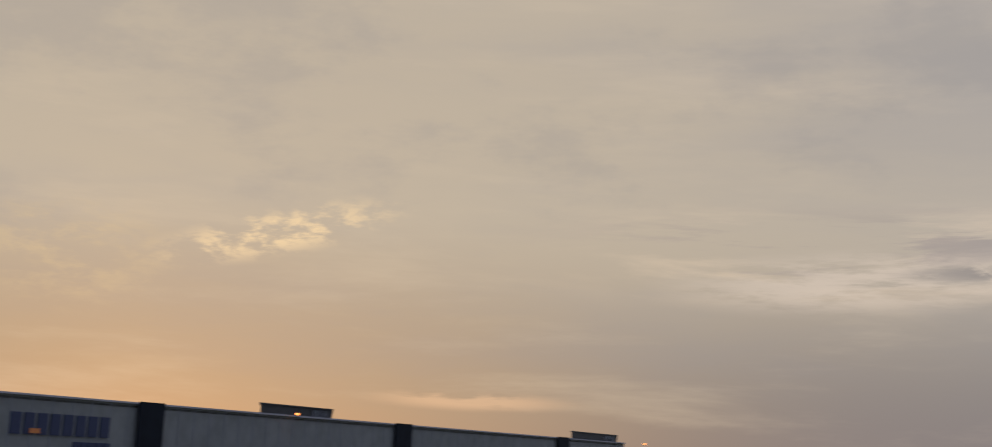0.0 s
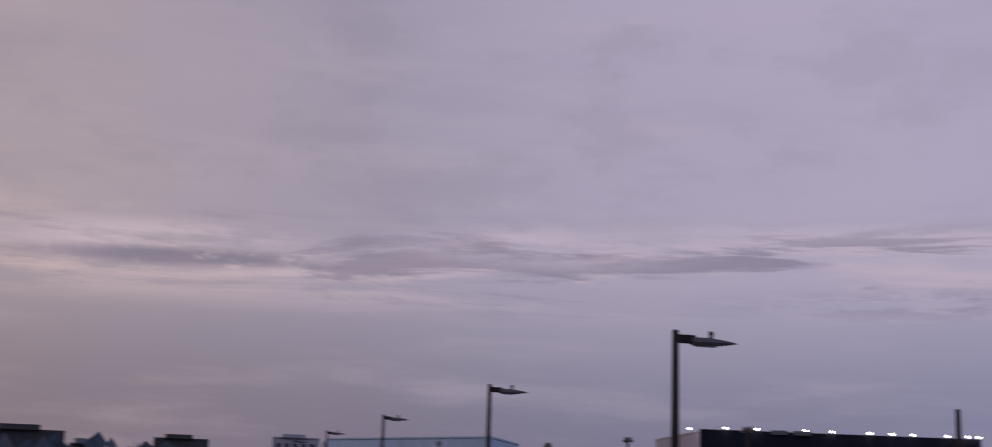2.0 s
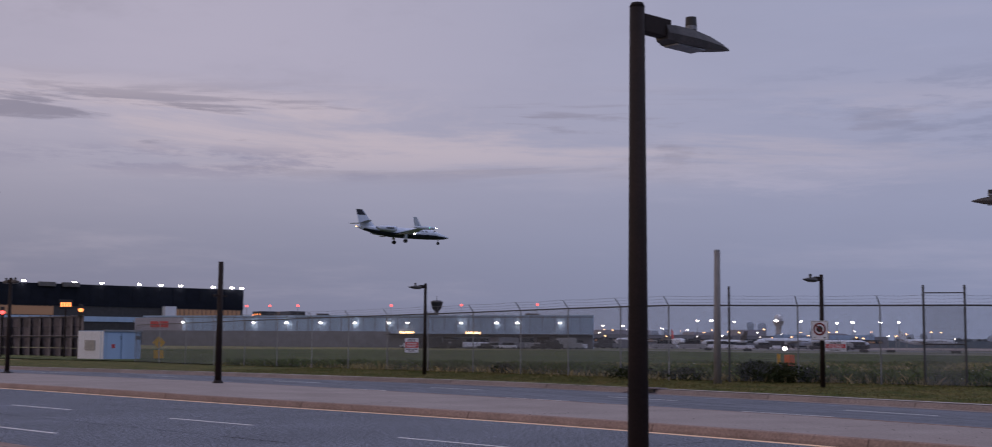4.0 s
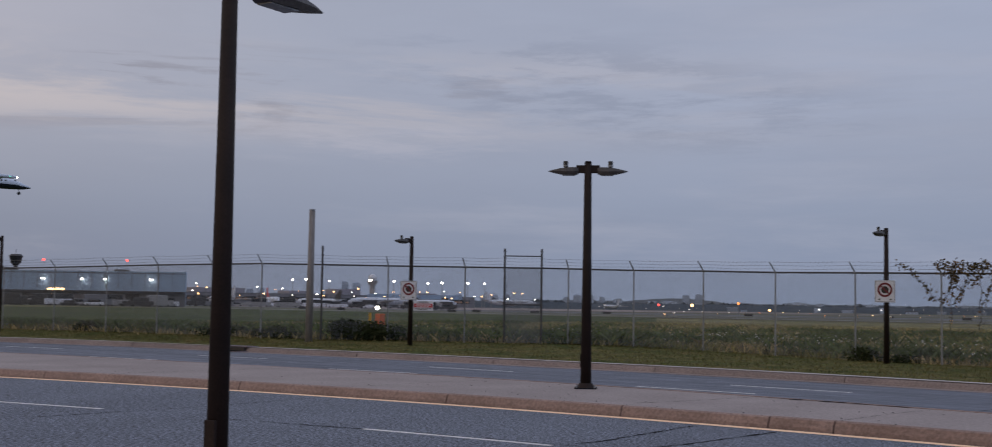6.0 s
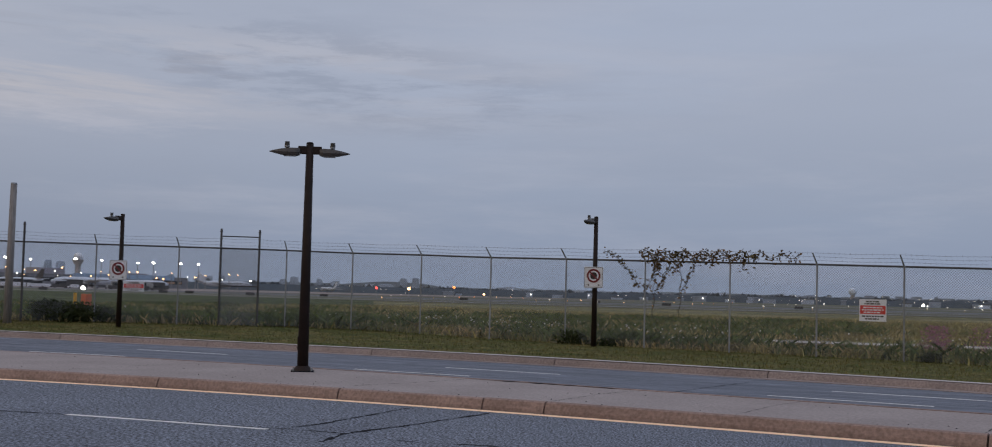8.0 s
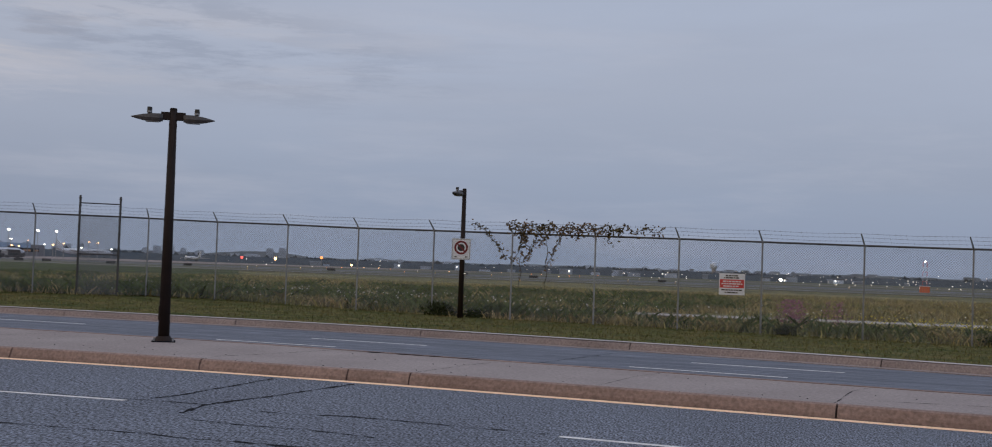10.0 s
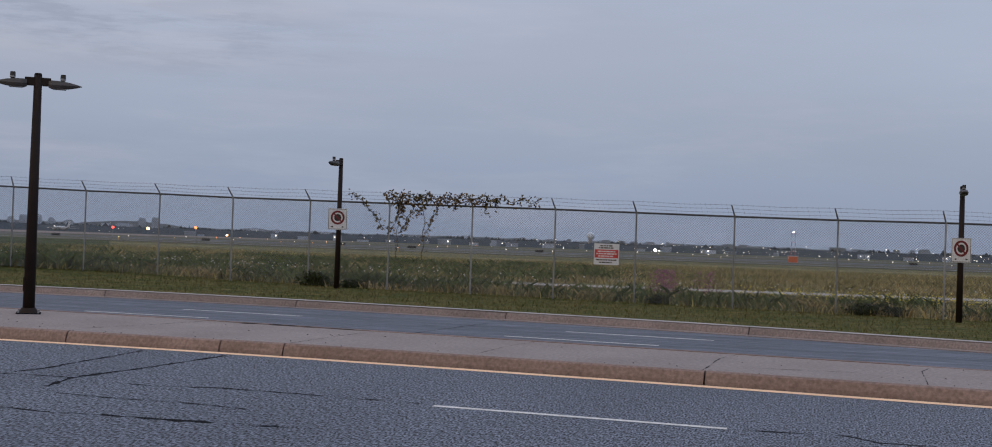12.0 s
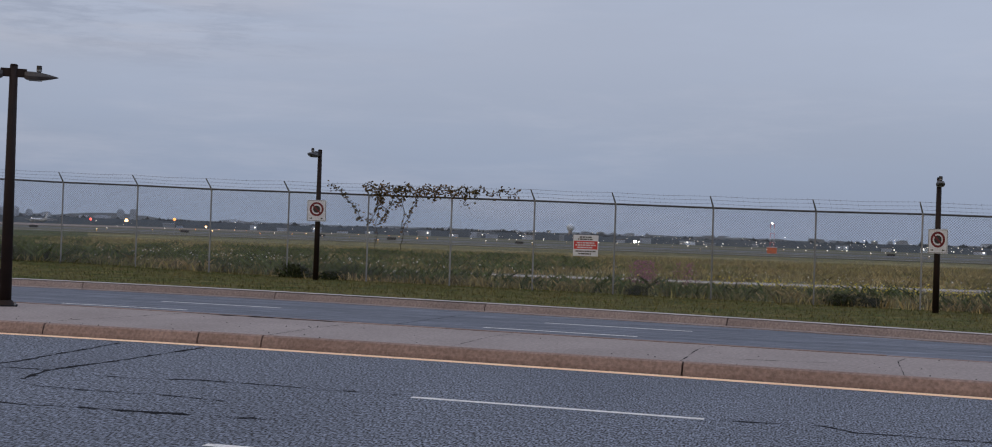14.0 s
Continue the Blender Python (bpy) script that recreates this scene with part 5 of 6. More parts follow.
# service vehicles and boxes on the apron
CAR_MATS = [JET_GREY, DARK_CLAD, GREY_CLAD, SIGN_WHITE, DARK_CLAD]
for i in range(70):
    turn = rnd.uniform(-60.5, -40.5)
    d = rnd.uniform(350, 372) if turn < -52.2 else rnd.uniform(430, 640)
    l, h = rnd.choice(((4.6, 1.5), (4.8, 1.8), (6.5, 2.6), (9, 3.2)))
    ob = thing("service_vehicle", "small vehicle parked on the apron", "vehicle", polar(turn, d), rnd.uniform(-10, 10) - turn, "apron vehicles")
    body = B()
    box(body, -l / 2, l / 2, -0.9, 0.9, 0.35, h * 0.58, 0.12)
    part("body", body, CAR_MATS[i % 5], ob)
    part("cabin", box(B(), -l * 0.3, l * 0.32, -0.8, 0.8, h * 0.57, h, 0.15), GLASS if i % 2 else CAR_MATS[i % 5], ob)
    for sx in (-0.33, 0.33):
        for sy in (-0.92, 0.8):
            part("wheel", rod(B(), (sx * l, sy, 0.33), (sx * l, sy + 0.12, 0.33), 0.33, None, 10), RUBBER, ob)

ob = thing("marker_box", "orange equipment box on a yellow stand in the grass", "marker", polar(-43.45, 70, 0.25))
part("stand", rod(B(), (-0.75, 0, -0.1), (-0.75, 0, 0.9), 0.09, None, 8), SIGN_YELLOW, ob)
part("box", box(B(), -0.18, 0.20, -0.2, 0.2, -0.05, 0.86, 0.03), ORANGE_PAINT, ob)

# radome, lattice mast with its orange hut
rd = thing("radome", "white round radome, haze in its colour, on a low building far off", "radome", polar(-10.22, 1500))
part("dome", ball(B(), (0, 0, 15.6), 4.6, sub=3), HAZE_DOME, rd)
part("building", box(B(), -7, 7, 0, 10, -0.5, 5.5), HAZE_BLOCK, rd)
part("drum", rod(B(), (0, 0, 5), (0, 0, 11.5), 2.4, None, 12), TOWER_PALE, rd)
lm = thing("lattice_mast", "red and white lattice mast over an orange hut", "mast", polar(-1.4, 275), 1.4)
part("hut", box(B(), -1.0, 1.0, -0.8, 0.8, -0.1, 1.35, 0.05), ORANGE_PAINT, lm)
part("hut_roof", box(B(), -1.1, 1.1, -0.9, 0.9, 1.35, 1.47, 0.02), SIGN_WHITE, lm)
for k in range(5):
    bm = B()
    z0, z1 = 1.47 + k * 0.95, 1.47 + (k + 1) * 0.95
    for sx, sy in ((-1, -1), (1, -1), (1, 1), (-1, 1)):
        rod(bm, (sx * 0.4, sy * 0.4, z0), (sx * 0.4, sy * 0.4, z1), 0.05, None, 6)
        rod(bm, (sx * 0.4, sy * 0.4, z0), (-sy * 0.4 * -1 if sx == sy else sx * -0.4 * -1, sy * -0.4, z1), 0.03, None, 5)
        rod(bm, (-0.4, sy * 0.4, z1), (0.4, sy * 0.4, z1), 0.03, None, 5)
    part("lattice_section", bm, SIGN_WHITE if k % 2 else SIGN_RED, lm)
part("lamp", ball(B(), (0, 0, 6.4), 0.16, sub=2), LIGHT_WHITE, lm)

# runway and taxiway lamps, low on the field
for i in range(70):
    turn = -31 + i * 0.60 + rnd.uniform(-0.22, 0.22)
    d = rnd.uniform(380, 900) if turn > -16 else rnd.uniform(300, 700)
    if i % 4 == 0:
        d *= 0.6
    kind_m = LIGHT_SMALL if turn > -14 else rnd.choice((LIGHT_ORANGE, LIGHT_WARM, LIGHT_SMALL))
    ob = thing("runway_light", "small glowing runway lamp on a short stem", "runway light", polar(turn, d), group="runway lights")
    r = d * rnd.uniform(0.00016, 0.00034)
    part("stem", rod(B(), (0, 0, -0.2), (0, 0, 0.55), 0.05, None, 6), SIGN_YELLOW, ob)
    part("lamp", ball(B(), (0, 0, 0.55 + r * 0.8), r, (1, 1, 0.85), 2), kind_m, ob)
for turn, d, r, mat in ((-7.35, 520, 0.6, LIGHT_WHITE), (-31.1, 420, 0.42, LIGHT_RED), (-29.65, 430, 0.55, LIGHT_WARM), (-27.65, 260, 0.30, LIGHT_ORANGE), (-26.3, 900, 0.8, LIGHT_WARM)):
    ob = thing("approach_light", "bright glowing approach lamp on a stem", "approach light", polar(turn, d), group="approach lights")
    zz = 2.6 if d < 500 and turn < -24 else 1.4
    part("stem", rod(B(), (0, 0, -0.2), (0, 0, zz), 0.08, None, 6), GALV, ob)
    part("lamp", ball(B(), (0, 0, zz + 0.3), r, (1, 1, 0.9), 2), mat, ob)

# far town: strips of trees with roofs among them, most in haze-tinted colours
vs, fs = [], []


def leaf_clump(vs, fs, c, rx, rz, k, rnd):
    for _ in range(k):
        a, b = rnd.uniform(0, 6.283), rnd.uniform(-0.2, 1.0)
        p = Vector((c.x + rx * math.cos(a) * rnd.random(), c.y + rx * math.sin(a) * rnd.random(), c.z + rz * (0.15 + 0.85 * max(b, 0) * rnd.random())))
        s = rx * rnd.uniform(0.25, 0.5)
        t = Vector((math.cos(a + 1.57), math.sin(a + 1.57), 0)) * s
        u = Vector((rnd.uniform(-0.3, 0.3), rnd.uniform(-0.3, 0.3), 1)) * s * rnd.uniform(0.6, 1.1)
        i = len(vs)
        vs += [(p - t)[:], (p - u * 0.5)[:], (p + t)[:], (p + u)[:]]
        fs.append((i, i + 1, i + 2, i + 3))


for i in range(1050):
    turn = -53 + 66 * rnd.random()
    d = rnd.uniform(1350, 1750)
    base = 7.2 + 2.6 * noise.noise((turn * 0.35, 0, 3)) + 2.0 * noise.noise((turn * 1.5, 0, 8))
    leaf_clump(vs, fs, polar(turn, d, -0.5), rnd.uniform(7, 13), max(2.0, base * rnd.uniform(0.7, 1.1)), 26, rnd)
k = len(vs)
hedge = span(-53, 13, 0.08)
for t in hedge:
    p = polar(t, 1330)
    vs += [(p.x, p.y, -1.0), (p.x * 1.004, p.y * 1.004, 6.6 + 1.9 * noise.noise((t * 1.1, 4, 2)) + 0.9 * noise.noise((t * 5.0, 1, 6)))]
fs += [(k + 2 * i, k + 2 * i + 2, k + 2 * i + 3, k + 2 * i + 1) for i in range(len(hedge) - 1)]
for i in range(60):
    leaf_clump(vs, fs, polar(rnd.uniform(-112, -100), rnd.uniform(250, 330), 0), rnd.uniform(3, 6), rnd.uniform(3, 7), 30, rnd)
woods = tagged(mesh_part("distant_trees", vs, fs, HAZE_WOOD), "dark line of far trees, tinted bluish with haze, beyond the runway", "trees", kind="stuff")
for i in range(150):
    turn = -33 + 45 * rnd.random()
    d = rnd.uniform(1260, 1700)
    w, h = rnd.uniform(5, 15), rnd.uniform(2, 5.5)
    ob = thing("distant_building", "small haze-tinted building among the far trees", "building", polar(turn, d), -turn, "far roofs")
    part("body", box(B(), -w / 2, w / 2, 0, 12, -0.5, h), (HAZE_BLOCK, HAZE_DARK, HAZE_BLUE)[i % 3], ob)
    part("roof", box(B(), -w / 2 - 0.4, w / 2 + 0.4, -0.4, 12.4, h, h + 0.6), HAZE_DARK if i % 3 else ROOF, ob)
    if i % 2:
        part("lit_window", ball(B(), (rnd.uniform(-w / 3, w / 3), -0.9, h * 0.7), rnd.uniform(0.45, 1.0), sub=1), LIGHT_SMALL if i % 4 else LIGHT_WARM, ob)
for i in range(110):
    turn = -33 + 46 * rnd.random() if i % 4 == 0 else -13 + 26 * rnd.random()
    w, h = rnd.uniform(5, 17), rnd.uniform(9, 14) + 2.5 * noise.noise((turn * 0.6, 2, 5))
    ob = thing("distant_building", "haze-tinted town building beyond the far trees", "building", polar(turn, rnd.uniform(1780, 2000)), -turn, "far roofs")
    part("body", box(B(), -w / 2, w / 2, 0, 12, -0.5, h), (HAZE_BLOCK, HAZE_DARK, HAZE_BLUE, HAZE_BLUE)[i % 4], ob)
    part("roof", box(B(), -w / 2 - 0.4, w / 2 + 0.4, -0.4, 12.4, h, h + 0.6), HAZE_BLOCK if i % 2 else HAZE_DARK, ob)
vs, fs = [], []
for i in range(260):
    t = -14 + 27 * rnd.random() if i % 3 else -34 + 47 * rnd.random()
    c = polar(t, rnd.uniform(1150, 1250), rnd.uniform(1.2, 7.5) * (0.5 + rnd.random()))
    q, k = 0.12 + 0.46 * rnd.random() ** 2.5, len(vs)
    vs += [(c + Vector(o) * q)[:] for o in ((1, 0, 0), (0, 1, 0), (-1, 0, 0), (0, -1, 0), (0, 0, 0.8), (0, 0, -0.8))]
    fs += [(k, k + 1, k + 4), (k + 1, k + 2, k + 4), (k + 2, k + 3, k + 4), (k + 3, k, k + 4), (k + 1, k, k + 5), (k + 2, k + 1, k + 5), (k + 3, k + 2, k + 5), (k, k + 3, k + 5)]
tagged(mesh_part("town_lights", vs, fs, LIGHT_SMALL), "tiny white lamps of the far town beyond the runway", "town lights", kind="stuff")
hill = tagged(mesh_part("distant_ridge", [polar(t, 2700, z)[:] for t in span(-56, 14, 0.25) for z in (-2, 15 + 10 * noise.noise((t * 0.16, 1, 1)) + 3 * noise.noise((t * 1.3, 3, 1)) + 9 * math.exp(-((t + 30.3) / 1.8) ** 2))], [(2 * i, 2 * i + 2, 2 * i + 3, 2 * i + 1) for i in range(280)], HAZE_BLUE),
              "low ridge tinted blue with haze on the horizon", "ridge", kind="structure")

# low dark taxiway signs
for turn, d in ((-46.9, 330), (-45.2, 300), (-40.3, 290), (-39.2, 300), (-36.6, 280), (-33.4, 310), (-27.2, 300), (-21.3, 330), (-18.2, 280), (-12.5, 300), (3.6, 320)):
    ob = thing("taxiway_sign", "low dark taxiway sign box on short legs", "airfield sign", polar(turn, d), -turn, "taxiway signs")
    part("box", box(B(), -0.95, 0.95, -0.15, 0.15, 0.2, 0.75, 0.03), SIGN_BLACK, ob)
    for sx in (-0.7, 0.7):
        part("leg", rod(B(), (sx, 0, -0.1), (sx, 0, 0.22), 0.05, None, 6), GALV, ob)

GREENFIELD = material("lush_field_grass", (0.034, 0.060, 0.022), 0.95, (0.090, 0.092, 0.042), 0.12, 0.9, 1.1, 0.6, 0.1, 2.0, stretch=(0.3, 1, 1), spec=0.08, mid=(0.06, 0.2))
lush_lo, lush_hi = (lambda x: fence_y(x) + 0.5), (lambda x: max(fence_y(x) + 0.6, min(190.0, -x * 1.65)))
lush = tagged(strip("green_field", span(-240, -23, 3.5), lush_lo, lush_hi, lambda x, f: lie(x, lush_lo(x) + (lush_hi(x) - lush_lo(x)) * f) + 0.075, GREENFIELD, across=14),
              "dark green lush grass of the near airfield", "grass field", kind="structure")

# pale service track and worn runway strips across the field
strip_road = tagged(strip("service_track", span(-16, 40, 2), lambda x: 49.6 + 0.22 * x, lambda x: 52.2 + 0.22 * x + 0.02 * (x + 16), 0.14, GRAVEL), "pale gravel service track through the grass", "track", kind="structure")
infield = tagged(strip("infield", span(-700, 900, 50), lambda x: 196 + 0.03 * x, lambda x: 1290, 0.06, INFIELD), "mown grey-green grass between the runways", "grass field", kind="structure")
for y0, y1, mat in ((206, 213, TAXI), (262, 270, TAXI), (520, 545, TAXI)):
    tagged(strip("taxiway", span(-260, 900, 40), lambda x: y0 + 0.02 * x, lambda x: y1 + 0.02 * x, 0.11, mat), "pale concrete taxiway strip across the airfield", "taxiway", kind="structure")
runway = tagged(strip("runway", span(-900, 900, 60), lambda x: 300, lambda x: 345, 0.09, ASPHALT_FAR), "grey runway far across the field", "runway", kind="structure")
apron = tagged(strip("apron", span(-900, -300, 30), lambda x: 330, lambda x: 900, 0.12, GUTTER), "pale concrete apron before the terminal", "apron", kind="structure")


# ---- plants ----
def blades(name, label, count, area, size, mat, lean=0.35, seed=3):
    r = random.Random(seed)
    vs, fs = [], []
    for _ in range(count):
        x, y, z = area(r)
        h = r.uniform(*size)
        a = r.uniform(0, 6.283)
        w = h * r.uniform(0.05, 0.12)
        ux, uy = math.cos(a) * w, math.sin(a) * w
        lx, ly = r.gauss(0, lean) * h, r.gauss(0, lean) * h
        i = len(vs)
        vs += [(x - ux, y - uy, z), (x + ux, y + uy, z), (x + lx * 0.4 + ux * 0.7, y + ly * 0.4 + uy * 0.7, z + h * 0.6), (x + lx, y + ly, z + h)]
        fs += [(i, i + 1, i + 2), (i, i + 2, i + 3)]
    return tagged(mesh_part(name, vs, fs, mat), label, "grass", kind="stuff")


def field_spot(r):
    while True:
        x = r.uniform(-75, 32)
        y = fence_y(x) + 0.4 + 95 * r.random() ** 1.45
        if not -4.5 < y - (51 + 0.22 * x) < 3.4 or x < -16:
            return x, y, lie(x, y) - 0.02


rw = random.Random(77)
CLUMPS = []
while len(CLUMPS) < 620:
    cx = rw.uniform(-72, 30)
    cy = fence_y(cx) + 0.6 + 62 * rw.random() ** 1.8
    if (rw.random() < (0.95 if cx < -12 else 0.5)) and (not -6.5 < cy - (51 + 0.22 * cx) < 3.8 or cx < -16):
        CLUMPS.append((cx, cy, rw.uniform(0.25, 1.3)))


GREENS = [c for i, c in enumerate(CLUMPS) if (c[0] < -11 and i % 3) or (c[1] < fence_y(c[0]) + 9 and i % 2)]
STRAWS = [c for c in CLUMPS if c not in GREENS]


def green_spot(r):
    return clump_spot(r, GREENS)


def clump_spot(r, among=STRAWS):
    cx, cy, q = r.choice(among)
    x, y = cx + r.gauss(0, q), cy + r.gauss(0, q * 0.6)
    return x, max(y, fence_y(x) + 0.3), lie(x, y) + 0.10 * r.random() * q


def verge_spot(r):
    x = r.uniform(-60, 20)
    k = FAR_KERB(x) + 0.6
    y = k + (max(fence_y(x), k + 1.5) + 0.2 - k) * r.random()
    return x, y, lie(x, y)


def foot_spot(r):
    x = r.uniform(-60, 20)
    return x, fence_y(x) + r.gauss(0.25, 0.25), lie(x, fence_y(x)) - 0.02


blades("tall_grass", "tall rough grass with straw-coloured tips behind the fence", 120000, field_spot, (0.08, 0.34), BLADE)
blades("weed_clumps", "browning clumps of tall weeds in the field", 30000, clump_spot, (0.10, 0.36), WEED, lean=0.6, seed=8)
blades("green_weeds", "dark green leafy weed patches behind the fence", 42000, green_spot, (0.10, 0.46), GREENWEED, lean=0.7, seed=9)
blades("mown_grass", "short mown grass blades of the verge", 60000, verge_spot, (0.03, 0.10), SHORT, seed=4)
blades("fence_weeds", "uncut weeds along the foot of the fence", 3500, foot_spot, (0.08, 0.34), BLADE, seed=5)


def flowers(name, label, mat, count, spots, spread, size, seed, tall=0.5):
    r = random.Random(seed)
    bm_v, bm_f = [], []
    for _ in range(count):
        cx, cy = r.choice(spots)
        x, y = cx + r.gauss(0, spread[0]), cy + r.gauss(0, spread[1])
        y = max(y, fence_y(x) + 0.3)
        z = lie(x, y) + r.uniform(0.2, tall)
        s = r.uniform(*size)
        i = len(bm_v)
        bm_v += [(x - s, y, z), (x, y - s, z + s * 0.3), (x + s, y, z), (x, y + s, z + s * 0.3), (x, y, z + s * 0.8), (x, y, z - s * 0.8)]
        bm_f += [(i, i + 1, i + 4), (i + 1, i + 2, i + 4), (i + 2, i + 3, i + 4), (i + 3, i, i + 4), (i + 1, i, i + 5), (i + 2, i + 1, i + 5), (i + 3, i + 2, i + 5), (i, i + 3, i + 5)]
    return tagged(mesh_part(name, bm_v, bm_f, mat), label, "wildflowers", kind="stuff")


flowers("white_flowers", "white wildflower heads scattered in the tall grass", PETAL_W, 400, [(-24, 48), (-18, 45), (-20.5, 42.5), (-20, 43), (-19, 42), (-20, 52), (-10, 48), (-4, 52), (4, 50), (10, 55), (-35, 50), (-45, 48)], (4, 4), (0.016, 0.040), 31)
flowers("yellow_flowers", "yellow wildflower patch behind the fence", PETAL_Y, 500, [(1.0, 43), (2.5, 42), (-1, 44), (5, 45)], (1.8, 1.2), (0.018, 0.038), 32)
flowers("purple_flowers", "purple flowering weeds behind the fence", PETAL_P, 620, [(-5.2, 41.6), (-5.1, 41.8), (-5.25, 41.7), (-5.15, 41.6), (-3.9, 42.5)], (0.20, 0.3), (0.015, 0.034), 33, 0.95)


def shrub(at, w, h, n, mat, label, seed, group="fence shrubs"):
    """A shrub: a few stems and a ragged crown of single leaves."""
    r = random.Random(seed)
    ob = thing("shrub", label, "shrub", at, group=group)
    bm = B()
    tips = []
    for _ in range(9):
        a = r.uniform(0, 6.283)
        t = (math.cos(a) * w * 0.38 * r.random(), math.sin(a) * w * 0.3 * r.random(), h * r.uniform(0.45, 0.95))
        rod(bm, (t[0] * 0.2, t[1] * 0.2, -0.05), t, 0.02, 0.006, 5)
        tips.append(t)
    part("stems", bm, TWIG, ob)
    vs, fs = [], []
    for _ in range(n):
        t = r.choice(tips)
        p = Vector((t[0] + r.gauss(0, w * 0.16), t[1] + r.gauss(0, w * 0.14), max(0.03, t[2] * r.uniform(0.25, 1.05) + r.gauss(0, h * 0.06))))
        s = r.uniform(0.03, 0.075)
        u = Vector((r.gauss(0, 1), r.gauss(0, 1), r.gauss(0, 1))).normalized() * s
        v = u.orthogonal().normalized() * s * 0.55
        i = len(vs)
        vs += [(p - u)[:], (p + v)[:], (p + u)[:], (p - v)[:]]
        fs.append((i, i + 1, i + 2, i + 3))
    mesh_part("leaves", vs, fs, mat, ob)


DARKBUSH = "dark green shrub at the foot of the fence"
for turn, off, w, h, n, seed in ((-45.0, 0.4, 1.1, 0.75, 1700, 41), (-43.7, 0.3, 1.5, 0.8, 2400, 42), (-42.9, 0.4, 1.0, 0.55, 1200, 43), (-48.2, 0.3, 1.6, 0.5, 1200, 44),
                                 (-22.5, 0.1, 1.2, 0.5, 700, 45), (-21.0, 0.1, 1.0, 0.28, 350, 46), (-7.3, 0.3, 0.7, 0.32, 500, 47), (1.5, 0.3, 1.2, 0.5, 1000, 48), (2.6, 0.5, 0.7, 0.3, 400, 49), (-50.5, 0.3, 2.0, 0.5, 1000, 50), (-56, 0.3, 1.2, 0.5, 700, 51)):
    p, _ = on_fence(turn, 0.0, -off)
    p.z = lie(p.x, p.y) - 0.02
    shrub(p, w, h, n, BUSH, DARKBUSH, seed)

# vine hanging over the fence top
vine = thing("vine", "leafy vine sprawling over the barbed wire and down the mesh", "vine")
r = random.Random(77)
runs = []
up = Vector((0, 0, 1))


def fence_point(turn, h, ahead=0.10):
    p, _ = on_fence(turn, 0.0, ahead)
    return Vector((p.x, p.y, lie(p.x, fence_y(p.x)) + h))


top_run = [fence_point(-19.5 + 6.9 * i / 40, 2.84 + 0.07 * math.sin(i * 1.3) - (0.04 if i > 30 else 0)) for i in range(41)]
runs.append((top_run[:24], 0.95))
runs.append((top_run[23:32], 0.8))
runs.append((top_run[31:], 0.6))
runs.append(([fence_point(-19.4 + 4.6 * i / 24, 2.72 + 0.06 * math.sin(i * 2.1), 0.16) for i in range(25)], 0.6))
# slanting trails: bearing at the top, bearing at the tip, drop, leafiness
for t0, t1, drop, n in ((-21.1, -19.5, 1.05, 0.55), (-18.4, -19.35, 1.15, 0.55), (-18.0, -18.8, 1.1, 0.6), (-19.2, -18.4, 0.9, 0.5), (-18.8, -18.9, 0.6, 0.7), (-17.0, -17.7, 1.15, 0.5), (-17.5, -18.1, 0.6, 0.6),
                        (-16.3, -16.4, 0.35, 0.5), (-15.05, -15.1, 0.45, 0.5), (-14.6, -14.55, 0.3, 0.4), (-17.75, -17.8, 1.9, 0.10), (-18.9, -18.95, 1.9, 0.10)):
    runs.append(([fence_point(t0 + (t1 - t0) * k / 11 + 0.06 * math.sin(k * 1.7), 2.86 - drop * (k / 11) ** (1.6 if t0 < -20 else 1.0), 0.06) for k in range(12)], n))
for pts, dens in runs:
    bm = B()
    for a, b in zip(pts, pts[1:]):
        rod(bm, a, b, 0.010, 0.008, 5)
    stem = part("stem", bm, TWIG, vine)
    vs, fs = [], []
    for a, b in zip(pts, pts[1:]):
        for _ in range(int(dens * 15 * (b - a).length / 0.15)):
            p = a.lerp(b, r.random()) + Vector((r.gauss(0, 0.05), r.gauss(0, 0.05), r.gauss(-0.02, 0.07)))
            s = r.uniform(0.025, 0.06)
            u = Vector((r.gauss(0, 1), r.gauss(0, 1), r.gauss(0, 1))).normalized() * s
            v = u.orthogonal().normalized() * s * 0.7
            i = len(vs)
            vs += [(p - u)[:], (p + v)[:], (p + u)[:], (p - v)[:]]
            fs.append((i, i + 1, i + 2, i + 3))
    mesh_part("leaves", vs, fs, LEAF, vine)


# ---- the landing jet: nose along local +y ----
jet = thing("business_jet", "white and dark business jet with wheels down and landing lights on", "aircraft", (-167.6, 95.3, 18.0), 0)
SEG = 20


def section(y, w, top, bot, zc):
    out_ring = []
    for k in range(SEG):
        a = 2 * math.pi * k / SEG
        c, s = math.cos(a), math.sin(a)
        out_ring.append((w * c, y, zc + (top if s > 0 else bot) * s))
    return out_ring


BODY = [(-8.0, 0.10, 0.10, 0.10, 0.55), (-7.0, 0.32, 0.30, 0.34, 0.42), (-5.0, 0.60, 0.55, 0.62, 0.22), (-2.5, 0.78, 0.75, 0.80, 0.05), (0, 0.80, 0.80, 0.82, 0.0), (3.6, 0.80, 0.80, 0.82, 0.0),
        (4.8, 0.76, 0.76, 0.76, -0.03), (5.8, 0.62, 0.52, 0.60, -0.14), (6.8, 0.42, 0.30, 0.40, -0.26), (7.5, 0.22, 0.16, 0.20, -0.34), (7.85, 0.05, 0.04, 0.05, -0.38)]
smooth_shade(part("fuselage", loft(B(), [section(*b) for b in BODY]), JET_WHITE, jet))
belly = []
